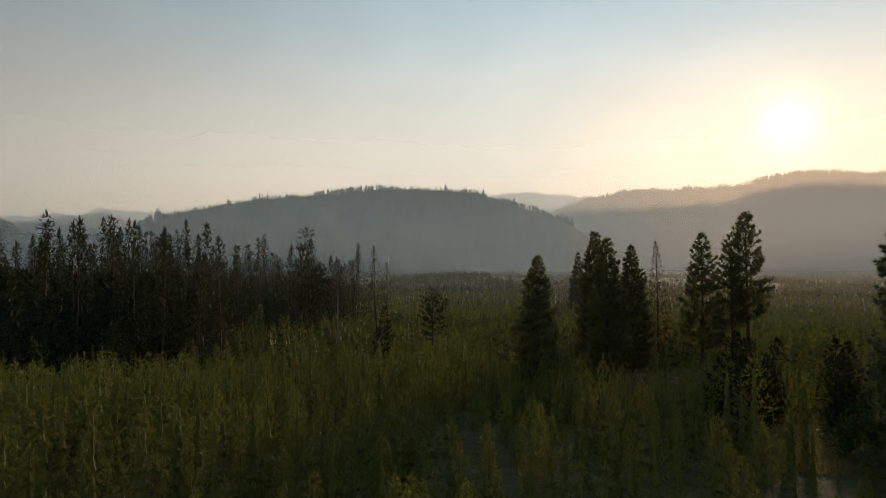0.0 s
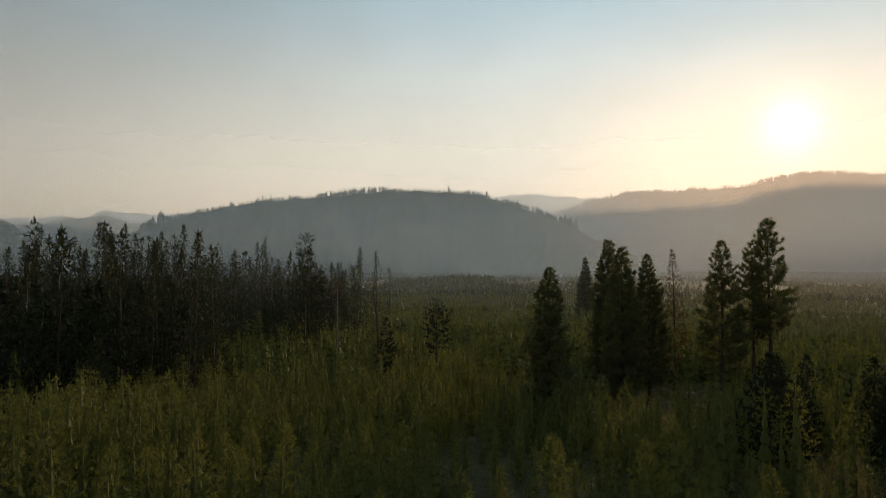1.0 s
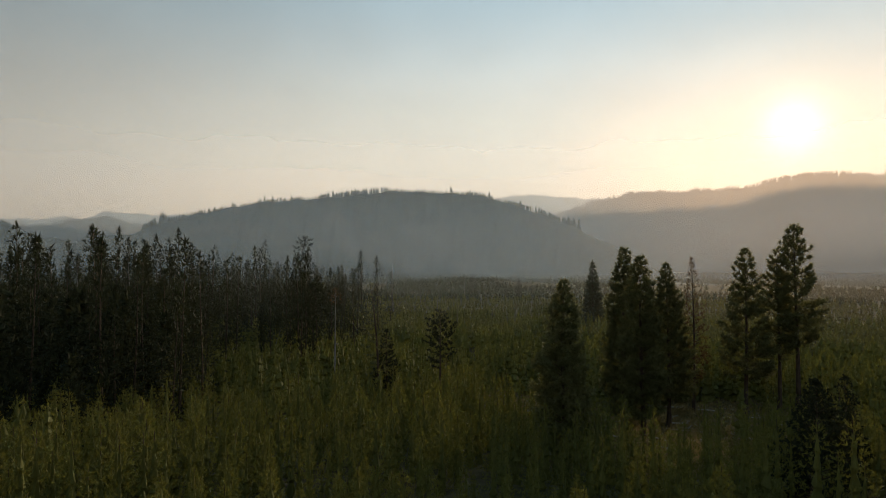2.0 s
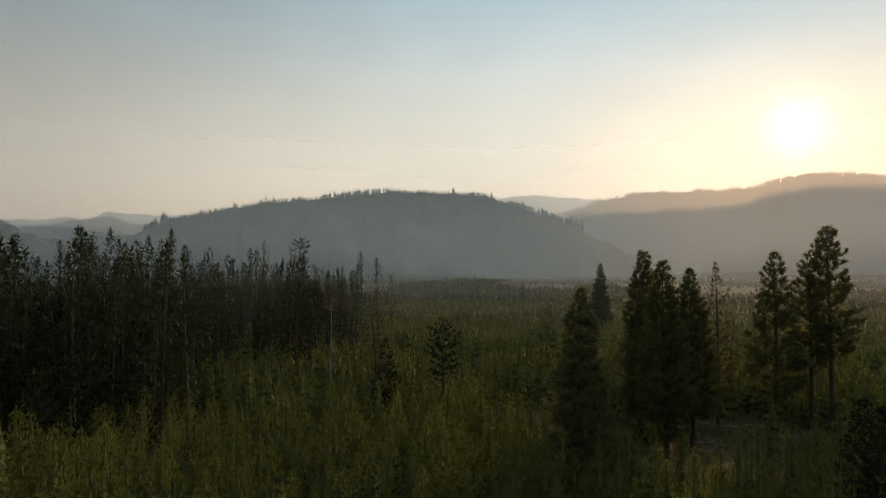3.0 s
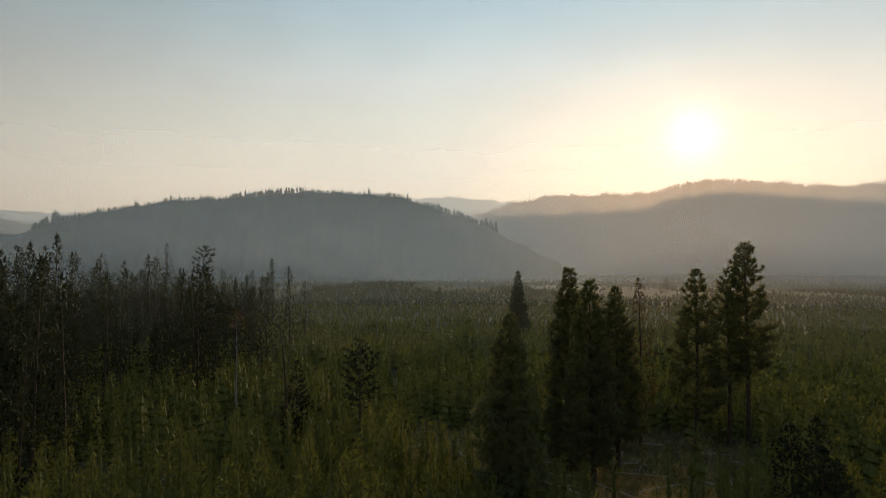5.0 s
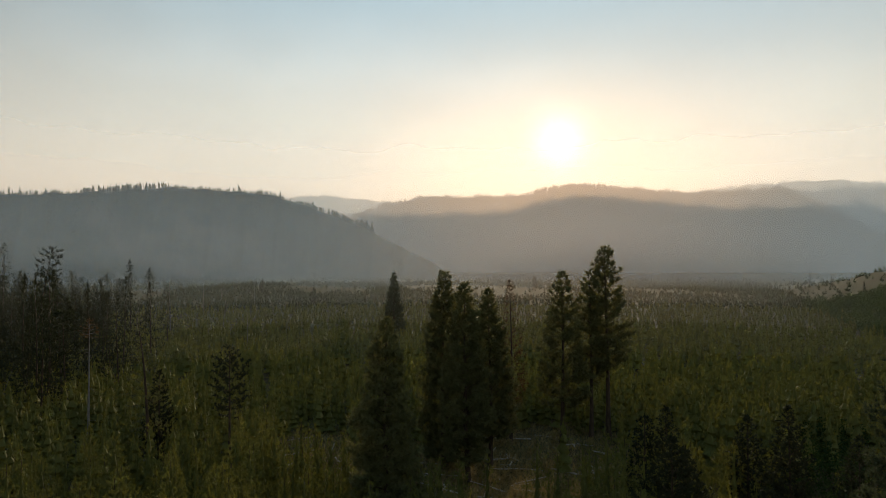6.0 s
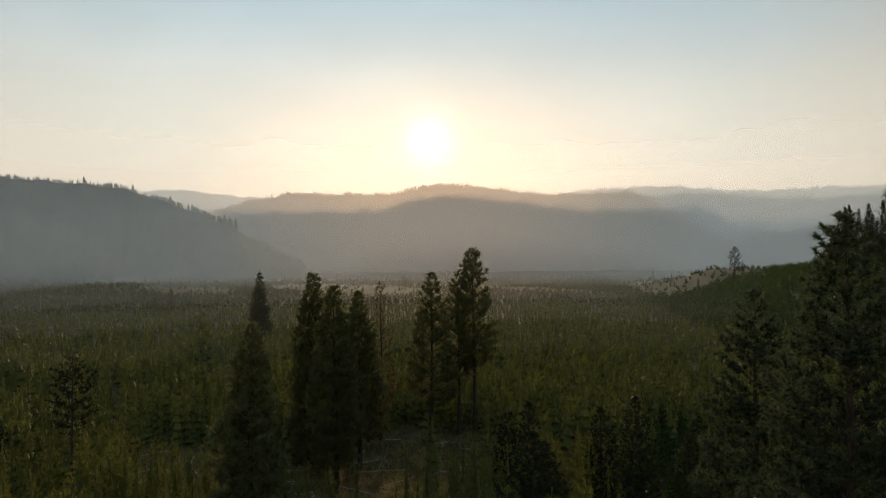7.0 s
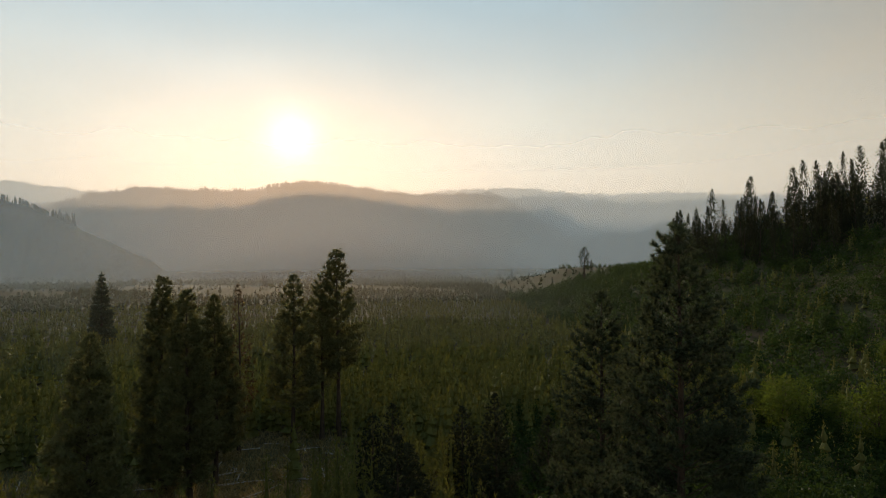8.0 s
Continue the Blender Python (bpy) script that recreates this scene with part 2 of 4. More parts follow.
def build_ground():
    na = 300
    radii = np.concatenate([np.linspace(0.01, 420, 84), np.geomspace(428, 4900, 50)])
    th = np.linspace(0, 2 * np.pi, na, endpoint=False)
    T, Rr = np.meshgrid(th, radii, indexing="ij")
    x, y = Rr * np.sin(T), Rr * np.cos(T)
    v = np.stack([x, y, terrain(x, y)], -1).reshape(-1, 3)
    ob = new("ground", mesh_from("ground", v, grid_faces(na, len(radii), True)[:, ::-1], M_GROUND, True))
    return tagged(ob, "dry grass and brown soil of a wide forested valley floor", "ground", kind="structure")


build_ground()


def wobble(u, seed, octaves=5, base=1.0):
    rng = np.random.RandomState(seed)
    out = np.zeros_like(u)
    for k in range(octaves):
        f = base * 2 ** k
        out += np.sin(u * f + rng.uniform(0, 6.28)) / 2 ** (k * 0.9)
    return out


def crest_line(points, n=200):
    """Crest of a mountain from a few (bearing, elevation angle, distance) marks: bearings and points."""
    p = np.array(points, float)
    az = np.linspace(p[0, 0], p[-1, 0], n)
    w = (p[-1, 0] - p[0, 0]) / (len(p) - 1) * 0.15
    fine = np.linspace(p[0, 0], p[-1, 0], n)
    el, dist = np.interp(fine, p[:, 0], p[:, 1]), np.interp(fine, p[:, 0], p[:, 2])
    k = np.exp(-0.5 * ((fine[:, None] - fine[None]) / w) ** 2)
    k /= k.sum(1, keepdims=True)
    return az, k @ el, k @ dist


def mountain(points, run, seed, label, rough_h=6.0, back=500):
    """A wooded mountain: crest, a front slope cut by gullies, and a back slope."""
    az, el, dist = crest_line(points)
    a = np.radians(az)
    top = 20 + dist * np.tan(np.radians(el)) + dist * 0.0011 * wobble(az, seed, 6, 2.3)
    s = np.concatenate([-np.linspace(1, 0, 8, endpoint=False), np.linspace(0, 1, 36)])
    S, A = np.meshgrid(s, a, indexing="xy")
    D, Tp = dist[:, None], top[:, None]
    away = D - np.where(S > 0, S * run, S * back)
    gully = wobble(np.degrees(A) * 0.9 + 0.8 * S, seed + 1, 5, 1.3) * rough_h * 2.2 * np.clip(Tp / 140 - 0.3, 0, 1) * np.sin(np.pi * np.clip(S, 0, 1)) ** 0.8
    z = Tp * np.where(S > 0, (1 - S) ** 1.15, 1 + S * 1.1) + gully + 2.0 * wobble(np.degrees(A) * 9 + 40 * S, seed + 2, 4, 1.0) * np.minimum(1.0, np.abs(S) * 8)
    z -= 12 * np.clip(S, 0, 1) ** 4
    x, y = away * np.sin(A), away * np.cos(A)
    v = np.stack([x, y, z], -1).reshape(-1, 3)
    ob = new("mountain", mesh_from("mountain", v, grid_faces(len(a), len(s)), M_SLOPE, True))
    tagged(ob, label, "mountain", "mountains round the valley", "structure")
    return a, dist, top


RIDGES = []
RIDGES.append(mountain([(-31, 0.3, 1750), (-25.4, 3.1, 1780), (-21.1, 4.45, 1820), (-16.1, 5.5, 1850), (-9.3, 6.1, 1880), (-5.3, 6.65, 1900), (-0.7, 6.5, 1900),
    (2.8, 6.3, 1880), (5.9, 5.35, 1820), (8.9, 4.3, 1750), (11.3, 3.3, 1650), (13.9, 1.9, 1550), (17.0, 0.4, 1500), (18.5, -1.0, 1500)], 420, 11, "broad dark wooded mountain in blue evening smoke"))
RIDGES.append(mountain([(4.0, 2.0, 3000), (9.5, 4.2, 3000), (13.0, 5.55, 3000), (16.6, 6.3, 3000), (18.6, 6.15, 2950), (24.1, 6.2, 2900), (28.4, 6.85, 2850), (32.5, 6.85, 2830), (35.0, 6.5, 2830),
    (37.6, 6.15, 2830), (39.6, 6.0, 2840), (45.7, 6.05, 2850), (47.3, 5.2, 2850), (49.2, 3.9, 2850), (52.6, 2.1, 2850), (56.5, 0.5, 2850), (58, -1.0, 2850)], 500, 23, "long wooded mountain under the low sun, hazy"))
RIDGES.append(mountain([(-2, 4.5, 3900), (4.9, 6.1, 3900), (7.9, 6.2, 3900), (12.8, 5.75, 3850), (17, 5.0, 3800)], 500, 31, "pale far ridge between two wooded mountains"))
RIDGES.append(mountain([(34, 5.0, 3750), (39.6, 6.0, 3700), (45.2, 6.5, 3650), (49.2, 6.5, 3600), (53.7, 5.8, 3600), (59.8, 5.65, 3500), (67.3, 5.2, 3400), (80, 5.0, 3300), (95, 4.5, 3200)], 700, 43, "smoke-veiled wooded ridge beyond the hill"))
RIDGES.append(mountain([(-44, 3.3, 4600), (-38, 3.4, 4600), (-34.8, 3.5, 4600), (-33.0, 3.5, 4600), (-31.4, 3.85, 4500), (-30.1, 3.5, 4500), (-28.3, 4.4, 4500), (-25.8, 4.15, 4500), (-22, 4.25, 4500), (-16, 4.0, 4500)], 500, 51, "pale distant mountain range in smoke"))
RIDGES.append(mountain([(-40, 2.0, 2300), (-35, 3.0, 2300), (-32.7, 3.0, 2300), (-30.1, 3.65, 2300), (-28.2, 3.95, 2300), (-25.4, 3.15, 2290), (-21, 2.4, 2280)], 300, 67, "blue-grey smoky mountain behind the forest"))
RIDGES.append(mountain([(-48, 5.5, 1900), (-42, 4.6, 1900), (-36, 3.6, 1850), (-34.8, 3.25, 1850), (-32.7, 2.2, 1800), (-31.2, 1.15, 1750), (-29.5, -0.8, 1700)], 400, 71, "dark wooded foothill in evening smoke"))


def smoke_sheet(name, profile, mat, label):
    """A thin sheet standing in for smoke haze, swept round the valley, from a profile of (distance, height)."""
    p = np.array(profile, float)
    n = 12
    d = np.r_[0, np.cumsum(np.hypot(*np.diff(p, axis=0).T))]
    q = np.linspace(0, d[-1], n)
    r, z = np.interp(q, d, p[:, 0]), np.interp(q, d, p[:, 1])
    a = np.radians(np.linspace(-62, 100, 82))
    A, Rr = np.meshgrid(a, r, indexing="ij")
    v = np.stack([Rr * np.sin(A), Rr * np.cos(A), np.broadcast_to(z, A.shape)], -1).reshape(-1, 3)
    return tagged(new(name, mesh_from(name, v, grid_faces(len(a), n), mat, True)), label, "smoke", kind="structure")


# haze is put into the colour of upright sheets before the far ground
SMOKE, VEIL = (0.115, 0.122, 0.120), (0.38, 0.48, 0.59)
# warm tints sent straight on imitate the glare below the sun
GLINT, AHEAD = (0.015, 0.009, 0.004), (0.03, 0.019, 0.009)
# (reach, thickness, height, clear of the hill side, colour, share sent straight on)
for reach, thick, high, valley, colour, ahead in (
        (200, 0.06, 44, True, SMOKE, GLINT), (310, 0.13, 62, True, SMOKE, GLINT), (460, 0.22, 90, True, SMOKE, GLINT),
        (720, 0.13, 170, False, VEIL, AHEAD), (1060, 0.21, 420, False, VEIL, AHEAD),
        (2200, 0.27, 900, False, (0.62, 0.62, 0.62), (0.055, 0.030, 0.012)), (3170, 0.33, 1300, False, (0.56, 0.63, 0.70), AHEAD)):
    m = smoke_material("smoke_haze_tint", colour, ahead, thick, high, valley)
    smoke_sheet("haze_backdrop", [(reach, -20), (reach, reach * 0.62)], m, "see-through tinted sheet standing in for wildfire smoke haze in the valley")

# ---- tree building ----


def unit(v):
    return v / np.maximum(np.linalg.norm(v, axis=-1, keepdims=True), 1e-9)


def blades(P, D, L, W, rng, plain=False):
    """Sprays of needles at points P along directions D: slim leaf shapes, plain three-cornered ones, or pointed tufts."""
    n = len(P)
    if plain == "tuft":
        one = unit(np.cross(D, rng.normal(size=(n, 3))))
        two = np.cross(D, one)
        ring = [P + (one * math.cos(k * 2.094) + two * math.sin(k * 2.094)) * W[:, None] for k in range(3)]
        v = np.stack(ring + [P + D * L[:, None]], 1).reshape(-1, 3)
        i = np.arange(n)[:, None] * 4
        return v, np.concatenate([i + np.array([[0, 1, 3]]), i + np.array([[1, 2, 3]]), i + np.array([[2, 0, 3]])])
    if plain:
        side = unit(np.cross(D, rng.normal(size=(n, 3)))) * (W / 2)[:, None]
        v = np.stack([P - side, P + side, P + D * L[:, None]], 1).reshape(-1, 3)
        return v, np.arange(n)[:, None] * 3 + np.array([[0, 1, 2]])
    side = unit(np.cross(D, rng.normal(size=(n, 3)))) * (W / 2)[:, None]
    mid = P + D * (L * 0.35)[:, None]
    v = np.stack([P, mid + side, P + D * L[:, None], mid - side], 1).reshape(-1, 3)
    i = np.arange(n)[:, None] * 4
    return v, i + np.array([[0, 1, 2, 3]])


def tube(points, radii, n=6):
    """A tapered stem through points."""
    points = np.asarray(points, float)
    a = np.linspace(0, 2 * np.pi, n, endpoint=False)
    d = unit(np.gradient(points, axis=0))
    ref = np.where(np.abs(d[:, 2:3]) > 0.9, np.array([[1.0, 0, 0]]), np.array([[0, 0, 1.0]]))
    s = unit(np.cross(d, ref))
    u = np.cross(d, s)
    ring = points[:, None] + np.asarray(radii)[:, None, None] * (np.cos(a)[None, :, None] * s[:, None] + np.sin(a)[None, :, None] * u[:, None])
    k = len(points)
    i, j = np.meshgrid(np.arange(k - 1), np.arange(n), indexing="ij")
    f = np.stack([i * n + j, i * n + (j + 1) % n, (i + 1) * n + (j + 1) % n, (i + 1) * n + j], -1).reshape(-1, 4)
    return ring.reshape(-1, 3), f


def joined(pieces):
    vs, fs, k = [], [], 0
    for v, f in pieces:
        vs.append(v)
        fs.append(f + k)
        k += len(v)
    return np.concatenate(vs), np.concatenate(fs)


def conifer(seed, H, R, low, whorl, per, shape, rise=(0.75, 0.0), droop=0.0, tufts=0.12, fan=5, blade=(0.2, 0.05), gaps=0.0, side=0.22,
            stem=0.018, bend=0.0, sticks=True, dead=0, lean=0.0, start=0.2, plain=False, aim=(0.55, 0.4, 0.75), core=0, core_size=0.5, rings=9, sides=7, least=2):
    """A conifer: stem, whorls of branches with sprays of needles. shape(u): crown radius share from the crown's foot (0) to its top (1).
    rise: the branches' climb at top and foot. gaps: share of branches missing. core: denser sprays round the stem. Returns (wood, needles) as arrays."""
    rng = np.random.RandomState(seed)
    ph = rng.uniform(0, 6.28)

    def axis(z):
        z = np.maximum(np.asarray(z, float), 0.0)
        return np.stack([bend * np.sin(z / H * 3.1 + ph) + lean * (z / H) ** 1.3 * H, bend * np.cos(z / H * 2.3 + ph) - bend * math.cos(ph), z], -1)

    zs = np.linspace(0, H, rings)
    rad = H * stem * (1 - zs / H) ** 0.8 + 0.012
    rad[0] *= 1.35
    wood = [tube(axis(zs), rad, sides)]
    PP, DD, LL, WW = [], [], [], []
    z = low * H
    while z < H - 0.12:
        u = (z - low * H) / (H - low * H)
        count = per if per >= 3 else 3
        turn = rng.uniform(0, 6.28)
        for k in range(count):
            if rng.rand() < gaps:
                continue
            ln = R * shape(u) * rng.uniform(0.72, 1.12)
            if ln < 0.06:
                ln = 0.06
            a = turn + 6.283 * k / count + rng.uniform(-0.3, 0.3)
            out = np.array([math.cos(a), math.sin(a), 0.0])
            up = rise[1] + (rise[0] - rise[1]) * u + rng.uniform(-0.12, 0.12)
            foot = axis(z + rng.uniform(-0.3, 0.3) * whorl)
            n = max(least, int(round(ln ** 1.35 * (1 - start) / tufts)))
            s = start + (1 - start) * np.sqrt(rng.uniform(0.03, 1.0, n))
            s[0] = 1.0
            pts = foot + out * (s * ln)[:, None]
            pts[:, 2] += ln * (up * s + 0.22 * s ** 2 - droop * s ** 1.5)
            if sticks and ln > 0.4:
                e = np.array([0, 1.0])
                q = foot + out * (e * ln)[:, None]
                q[:, 2] += ln * (up * e + 0.22 * e ** 2 - droop * e ** 1.5)
                wood.append(tube(q, np.array([0.020, 0.005]) * (0.5 + ln * 0.45), 3))
            across = np.array([-out[1], out[0], 0.0])
            pts += across * (rng.uniform(-1, 1, n) * side * 2.2 * ln * s * (1.3 - s))[:, None]
            pts[:, 2] += rng.normal(size=n) * 0.05 * ln
            m = n * fan
            P = np.repeat(pts, fan, 0)
            D = unit(out * aim[0] + np.array([0, 0, aim[1]]) + rng.normal(size=(m, 3)) * aim[2])
            PP.append(P)
            DD.append(D)
            inner = np.repeat(1.6 - 0.75 * s, fan)
            LL.append(blade[0] * rng.uniform(0.6, 1.3, m) * inner)
            WW.append(blade[1] * rng.uniform(0.7, 1.3, m) * inner)
        if core:
            a = rng.uniform(0, 6.283, core)
            wide = R * max(shape(u), 0.05) * core_size * rng.uniform(0.25, 1.0, core)
            aside = np.stack([np.cos(a), np.sin(a), 0 * a], -1)
            PP.append(axis(z) + aside * wide[:, None] + np.array([0, 0, 1.0]) * rng.uniform(-0.5, 0.5, core)[:, None] * whorl)
            DD.append(unit(aside * 0.3 + np.array([0, 0, 1.0]) + rng.normal(size=(core, 3)) * 0.3))
            LL.append(np.full(core, blade[0] * 2.0))
            WW.append(np.full(core, blade[1] * 2.2))
        z += whorl * rng.uniform(0.8, 1.2)
    # leading shoot
    m = max(2, fan * 3)
    P = axis(H - rng.uniform(0, 0.55, m) * min(1.0, H * 0.1))
    PP.append(P)
    DD.append(unit(np.stack([rng.normal(size=m) * 0.2, rng.normal(size=m) * 0.2, np.ones(m)], -1)))
    LL.append(np.full(m, blade[0] * 0.8))
    WW.append(np.full(m, blade[1] * 0.7))
    for _ in range(dead):
        zz = rng.uniform(0.12, max(low, 0.3)) * H
        a = rng.uniform(0, 6.28)
        ln = rng.uniform(0.5, 1.6)
        q = axis(zz) + np.array([[0, 0, 0], [math.cos(a) * ln * 0.6, math.sin(a) * ln * 0.6, -0.05 * ln], [math.cos(a) * ln, math.sin(a) * ln, -0.25 * ln]])
        wood.append(tube(q, np.array([0.03, 0.02, 0.008]), 3))
    return joined(wood), blades(np.concatenate(PP), np.concatenate(DD), np.concatenate(LL), np.concatenate(WW), rng, plain)


def part(name, arrays, mat, parent, label="", smooth_shade=False):
    ob = new(name, mesh_from(name, *arrays, mat, smooth_shade))
    ob.parent = parent
    if label:
        tagged(ob, label)
    return ob


def tree_thing(name, arrays, mats, label, category, group=""):
    """A tree at the origin: an empty at the foot of its stem with trunk and crown."""
    top = tagged(new(name), label, category, group)
    part("trunk", arrays[0], mats[0], top, "", True)
    part("crown", arrays[1], mats[1], top)
    return top


def stand(ob, x, y, turn=0.0, size=1.0, tip=0.0, dz=-0.08):
    ob.matrix_basis = at(x, y, turn, size, tip, dz)
    return ob


def at(x, y, turn=0.0, size=1.0, tip=0.0, dz=-0.08):
    return pose(x, y, float(terrain(x, y)) + dz, 0, tip, turn) @ Matrix.Diagonal((size, size, size, 1))


def cone(u):
    return (1 - u) ** 0.85 * min(1.0, 0.75 + 2.0 * u)


def column(u):
    return (1 - u ** 1.5) * min(1.0, 0.6 + 2.5 * u) * 0.95 + 0.04


def oval(u):
    return max(0.08, math.sin(math.pi * min(1, 0.16 + 0.84 * u)) ** 0.7)


def fullcone(u):
    return (1 - u) ** 0.8 * min(1.0, 0.7 + 1.2 * u) + 0.02


def pine(u):
    return (1 - u) ** 0.58 * min(1.0, 0.72 + 1.6 * u) + 0.03


def spire(u):
    return (1 - u) ** 0.66 * min(1.0, 0.6 + 2.2 * u) + 0.03


def topped(u):
    return 0.35 + 0.65 * math.sin(math.pi * min(1, u ** 1.4)) if u < 0.97 else 0.15


HEROES = []


def hero(x, y, name, label, mats, turn=0.0, tip=0.0, category="pine tree", **kw):
    kw["H"] -= float(hollow(x, y))
    ob = tree_thing(name, conifer(**kw), mats, label, category, "tall trees in the valley")
    stand(ob, x, y, turn, 1.0, tip)
    HEROES.append((x, y))
    return ob


PINE, FIR_AND_SHADED, DRY = (M_BARK, M_OLD), (M_BARK, M_FIR_AND_SHADED), (M_SNAG, M_BROWN)
BIG = dict(tufts=0.2, fan=20, blade=(0.54, 0.095), stem=0.013, bend=0.25, side=0.3, plain=True, aim=(0.5, 0.6, 0.6))

# the group by the clearing
hero(13.2, 88.5, "ponderosa_pine", "tall dark conical pine with full crown among saplings", PINE, seed=101, H=19.4, R=4.6, low=0.04, whorl=0.6, per=6, shape=fullcone, rise=(0.8, 0.05), **BIG)
hero(26.3, 110.3, "ponderosa_pine", "tall dark dense pine with bushy crown to the ground", PINE, seed=102, H=23.6, R=4.2, low=0.04, whorl=0.6, per=6, shape=spire, rise=(0.9, 0.0), **BIG)
hero(26.4, 101.8, "ponderosa_pine", "tall dark pine in a close group by the clearing", PINE, seed=103, H=21.8, R=4.2, low=0.1, whorl=0.62, per=6, shape=spire, rise=(0.9, 0.1), **BIG)
hero(31.9, 108.1, "ponderosa_pine", "tall dark pine with rounded top beside a snag", PINE, seed=104, H=21.2, R=4.6, low=0.16, whorl=0.62, per=6, shape=fullcone, rise=(0.9, 0.1), gaps=0.06, **BIG)
hero(39.0, 117.0, "dying_pine", "thin dying pine with sparse reddish-brown needles", (M_BARK, M_BROWN), seed=105, H=22.3, R=2.7, low=0.22, whorl=0.55, per=5, shape=column, rise=(0.6, -0.1), gaps=0.2, dead=14, tufts=0.4, fan=8, blade=(0.42, 0.08), plain=True, stem=0.009, bend=0.3)
hero(45.3, 112.2, "ponderosa_pine", "tall open-crowned pine with a bare lower trunk", PINE, seed=106, H=23.3, R=5.3, low=0.24, whorl=0.72, per=5, shape=fullcone, rise=(0.9, -0.05), gaps=0.12, dead=6, **BIG)
hero(51.7, 114.8, "ponderosa_pine", "slim open-crowned pine beside a taller one", PINE, seed=107, H=22.6, R=3.8, low=0.34, whorl=0.72, per=5, shape=spire, rise=(0.9, 0.0), gaps=0.14, dead=6, **BIG)
hero(54.2, 114.0, "ponderosa_pine", "tallest pine, reddish trunk bare below an open crown", PINE, seed=108, H=26.7, R=4.6, low=0.36, whorl=0.75, per=5, shape=spire, rise=(0.9, -0.1), gaps=0.14, dead=7, **BIG)
hero(52.2, 246.5, "fir_tree", "pale grey-green narrow fir behind the pine group", FIR_AND_SHADED, seed=109, H=22.4, R=5.4, low=0.05, whorl=1.0, per=7, shape=cone, rise=(0.35, -0.15), droop=0.12, tufts=0.24, fan=6, blade=(0.8, 0.27), plain=True, category="fir tree")
# the pair's dimmer light is put into colour: darker needles than the group's
hero(36.6, 47.0, "ponderosa_pine", "large dark pine close by with long bushy branches", FIR_AND_SHADED, seed=110, H=27.2, R=7.0, low=0.10, whorl=0.85, per=6, shape=fullcone, rise=(0.9, -0.05), gaps=0.14, tufts=0.2, fan=26, blade=(0.42, 0.08), stem=0.013, bend=0.3, side=0.3, plain=True, aim=(0.5, 0.6, 0.6))
hero(44.0, 57.0, "ponderosa_pine", "dark full pine standing beside a larger one", FIR_AND_SHADED, seed=111, H=22.6, R=5.9, low=0.06, whorl=0.85, per=6, shape=fullcone, rise=(0.85, 0.0), tufts=0.2, fan=24, blade=(0.42, 0.085), stem=0.013, gaps=0.1, bend=0.25, side=0.3, plain=True, aim=(0.5, 0.6, 0.6))
hero(31.6, 69.0, "bushy_pine", "dark broad bushy pine at the clearing's edge", (M_BARK, M_DARK_SHADED), seed=121, H=10.8, R=4.3, low=0.02, whorl=0.5, per=6, shape=cone, rise=(0.8, 0.15), tufts=0.22, fan=14, blade=(0.34, 0.09), plain=True, stem=0.014)
hero(44.0, 69.5, "bushy_pine", "dark broad bushy pine beside the open ground", (M_BARK, M_DARK_SHADED), seed=122, H=9.4, R=3.2, low=0.02, whorl=0.5, per=6, shape=cone, rise=(0.8, 0.15), tufts=0.22, fan=14, blade=(0.34, 0.09), plain=True, stem=0.014)
hero(38.5, 76.0, "bushy_pine", "small dark bushy pine behind the open ground", (M_BARK, M_DARK_SHADED), seed=123, H=7.2, R=2.6, low=0.02, whorl=0.5, per=6, shape=cone, rise=(0.8, 0.15), tufts=0.22, fan=14, blade=(0.34, 0.09), plain=True, stem=0.014)
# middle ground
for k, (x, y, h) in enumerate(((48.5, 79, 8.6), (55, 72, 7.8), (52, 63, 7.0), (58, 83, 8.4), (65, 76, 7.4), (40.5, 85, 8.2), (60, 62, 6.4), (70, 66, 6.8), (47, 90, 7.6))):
    hero(x, y, "bushy_pine", "dark broad bushy pine standing among low brush", (M_BARK, M_DARK_SHADED), seed=140 + k, H=h, R=h * 0.37, low=0.02, whorl=0.55, per=6, shape=fullcone, rise=(0.8, 0.15), tufts=0.26, fan=11, blade=(0.34, 0.10), plain=True, stem=0.014)
hero(-11.5, 126, "young_fir", "dark dense conical fir among pale saplings", (M_BARK, M_DARK_SHADED), seed=112, H=9.6, R=3.2, low=0.03, whorl=0.5, per=6, shape=fullcone, rise=(0.6, 0.0), tufts=0.2, fan=9, blade=(0.34, 0.10), plain=True, category="fir tree")
hero(-11.6, 120.6, "leaning_pine", "leaning sparse pine with drooping side branches", PINE, seed=113, H=18.2, R=2.9, low=0.25, whorl=1.0, per=4, shape=spire, rise=(0.4, -0.25), gaps=0.3, tip=-7, dead=10, tufts=0.3, fan=12, blade=(0.36, 0.09), stem=0.012, bend=0.5, plain=True)
hero(-1.9, 118.6, "slender_pine", "slender pine with a small round tufted top", (M_BARK, M_DARK_SHADED), seed=114, H=13.5, R=2.9, low=0.42, whorl=0.7, per=5, shape=oval, rise=(0.5, 0.0), gaps=0.1, dead=4, tufts=0.25, fan=12, blade=(0.36, 0.09), stem=0.012, plain=True)
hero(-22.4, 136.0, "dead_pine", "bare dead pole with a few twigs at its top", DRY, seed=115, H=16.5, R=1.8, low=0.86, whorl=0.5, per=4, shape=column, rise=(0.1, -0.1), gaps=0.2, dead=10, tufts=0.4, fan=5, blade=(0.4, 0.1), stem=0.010)
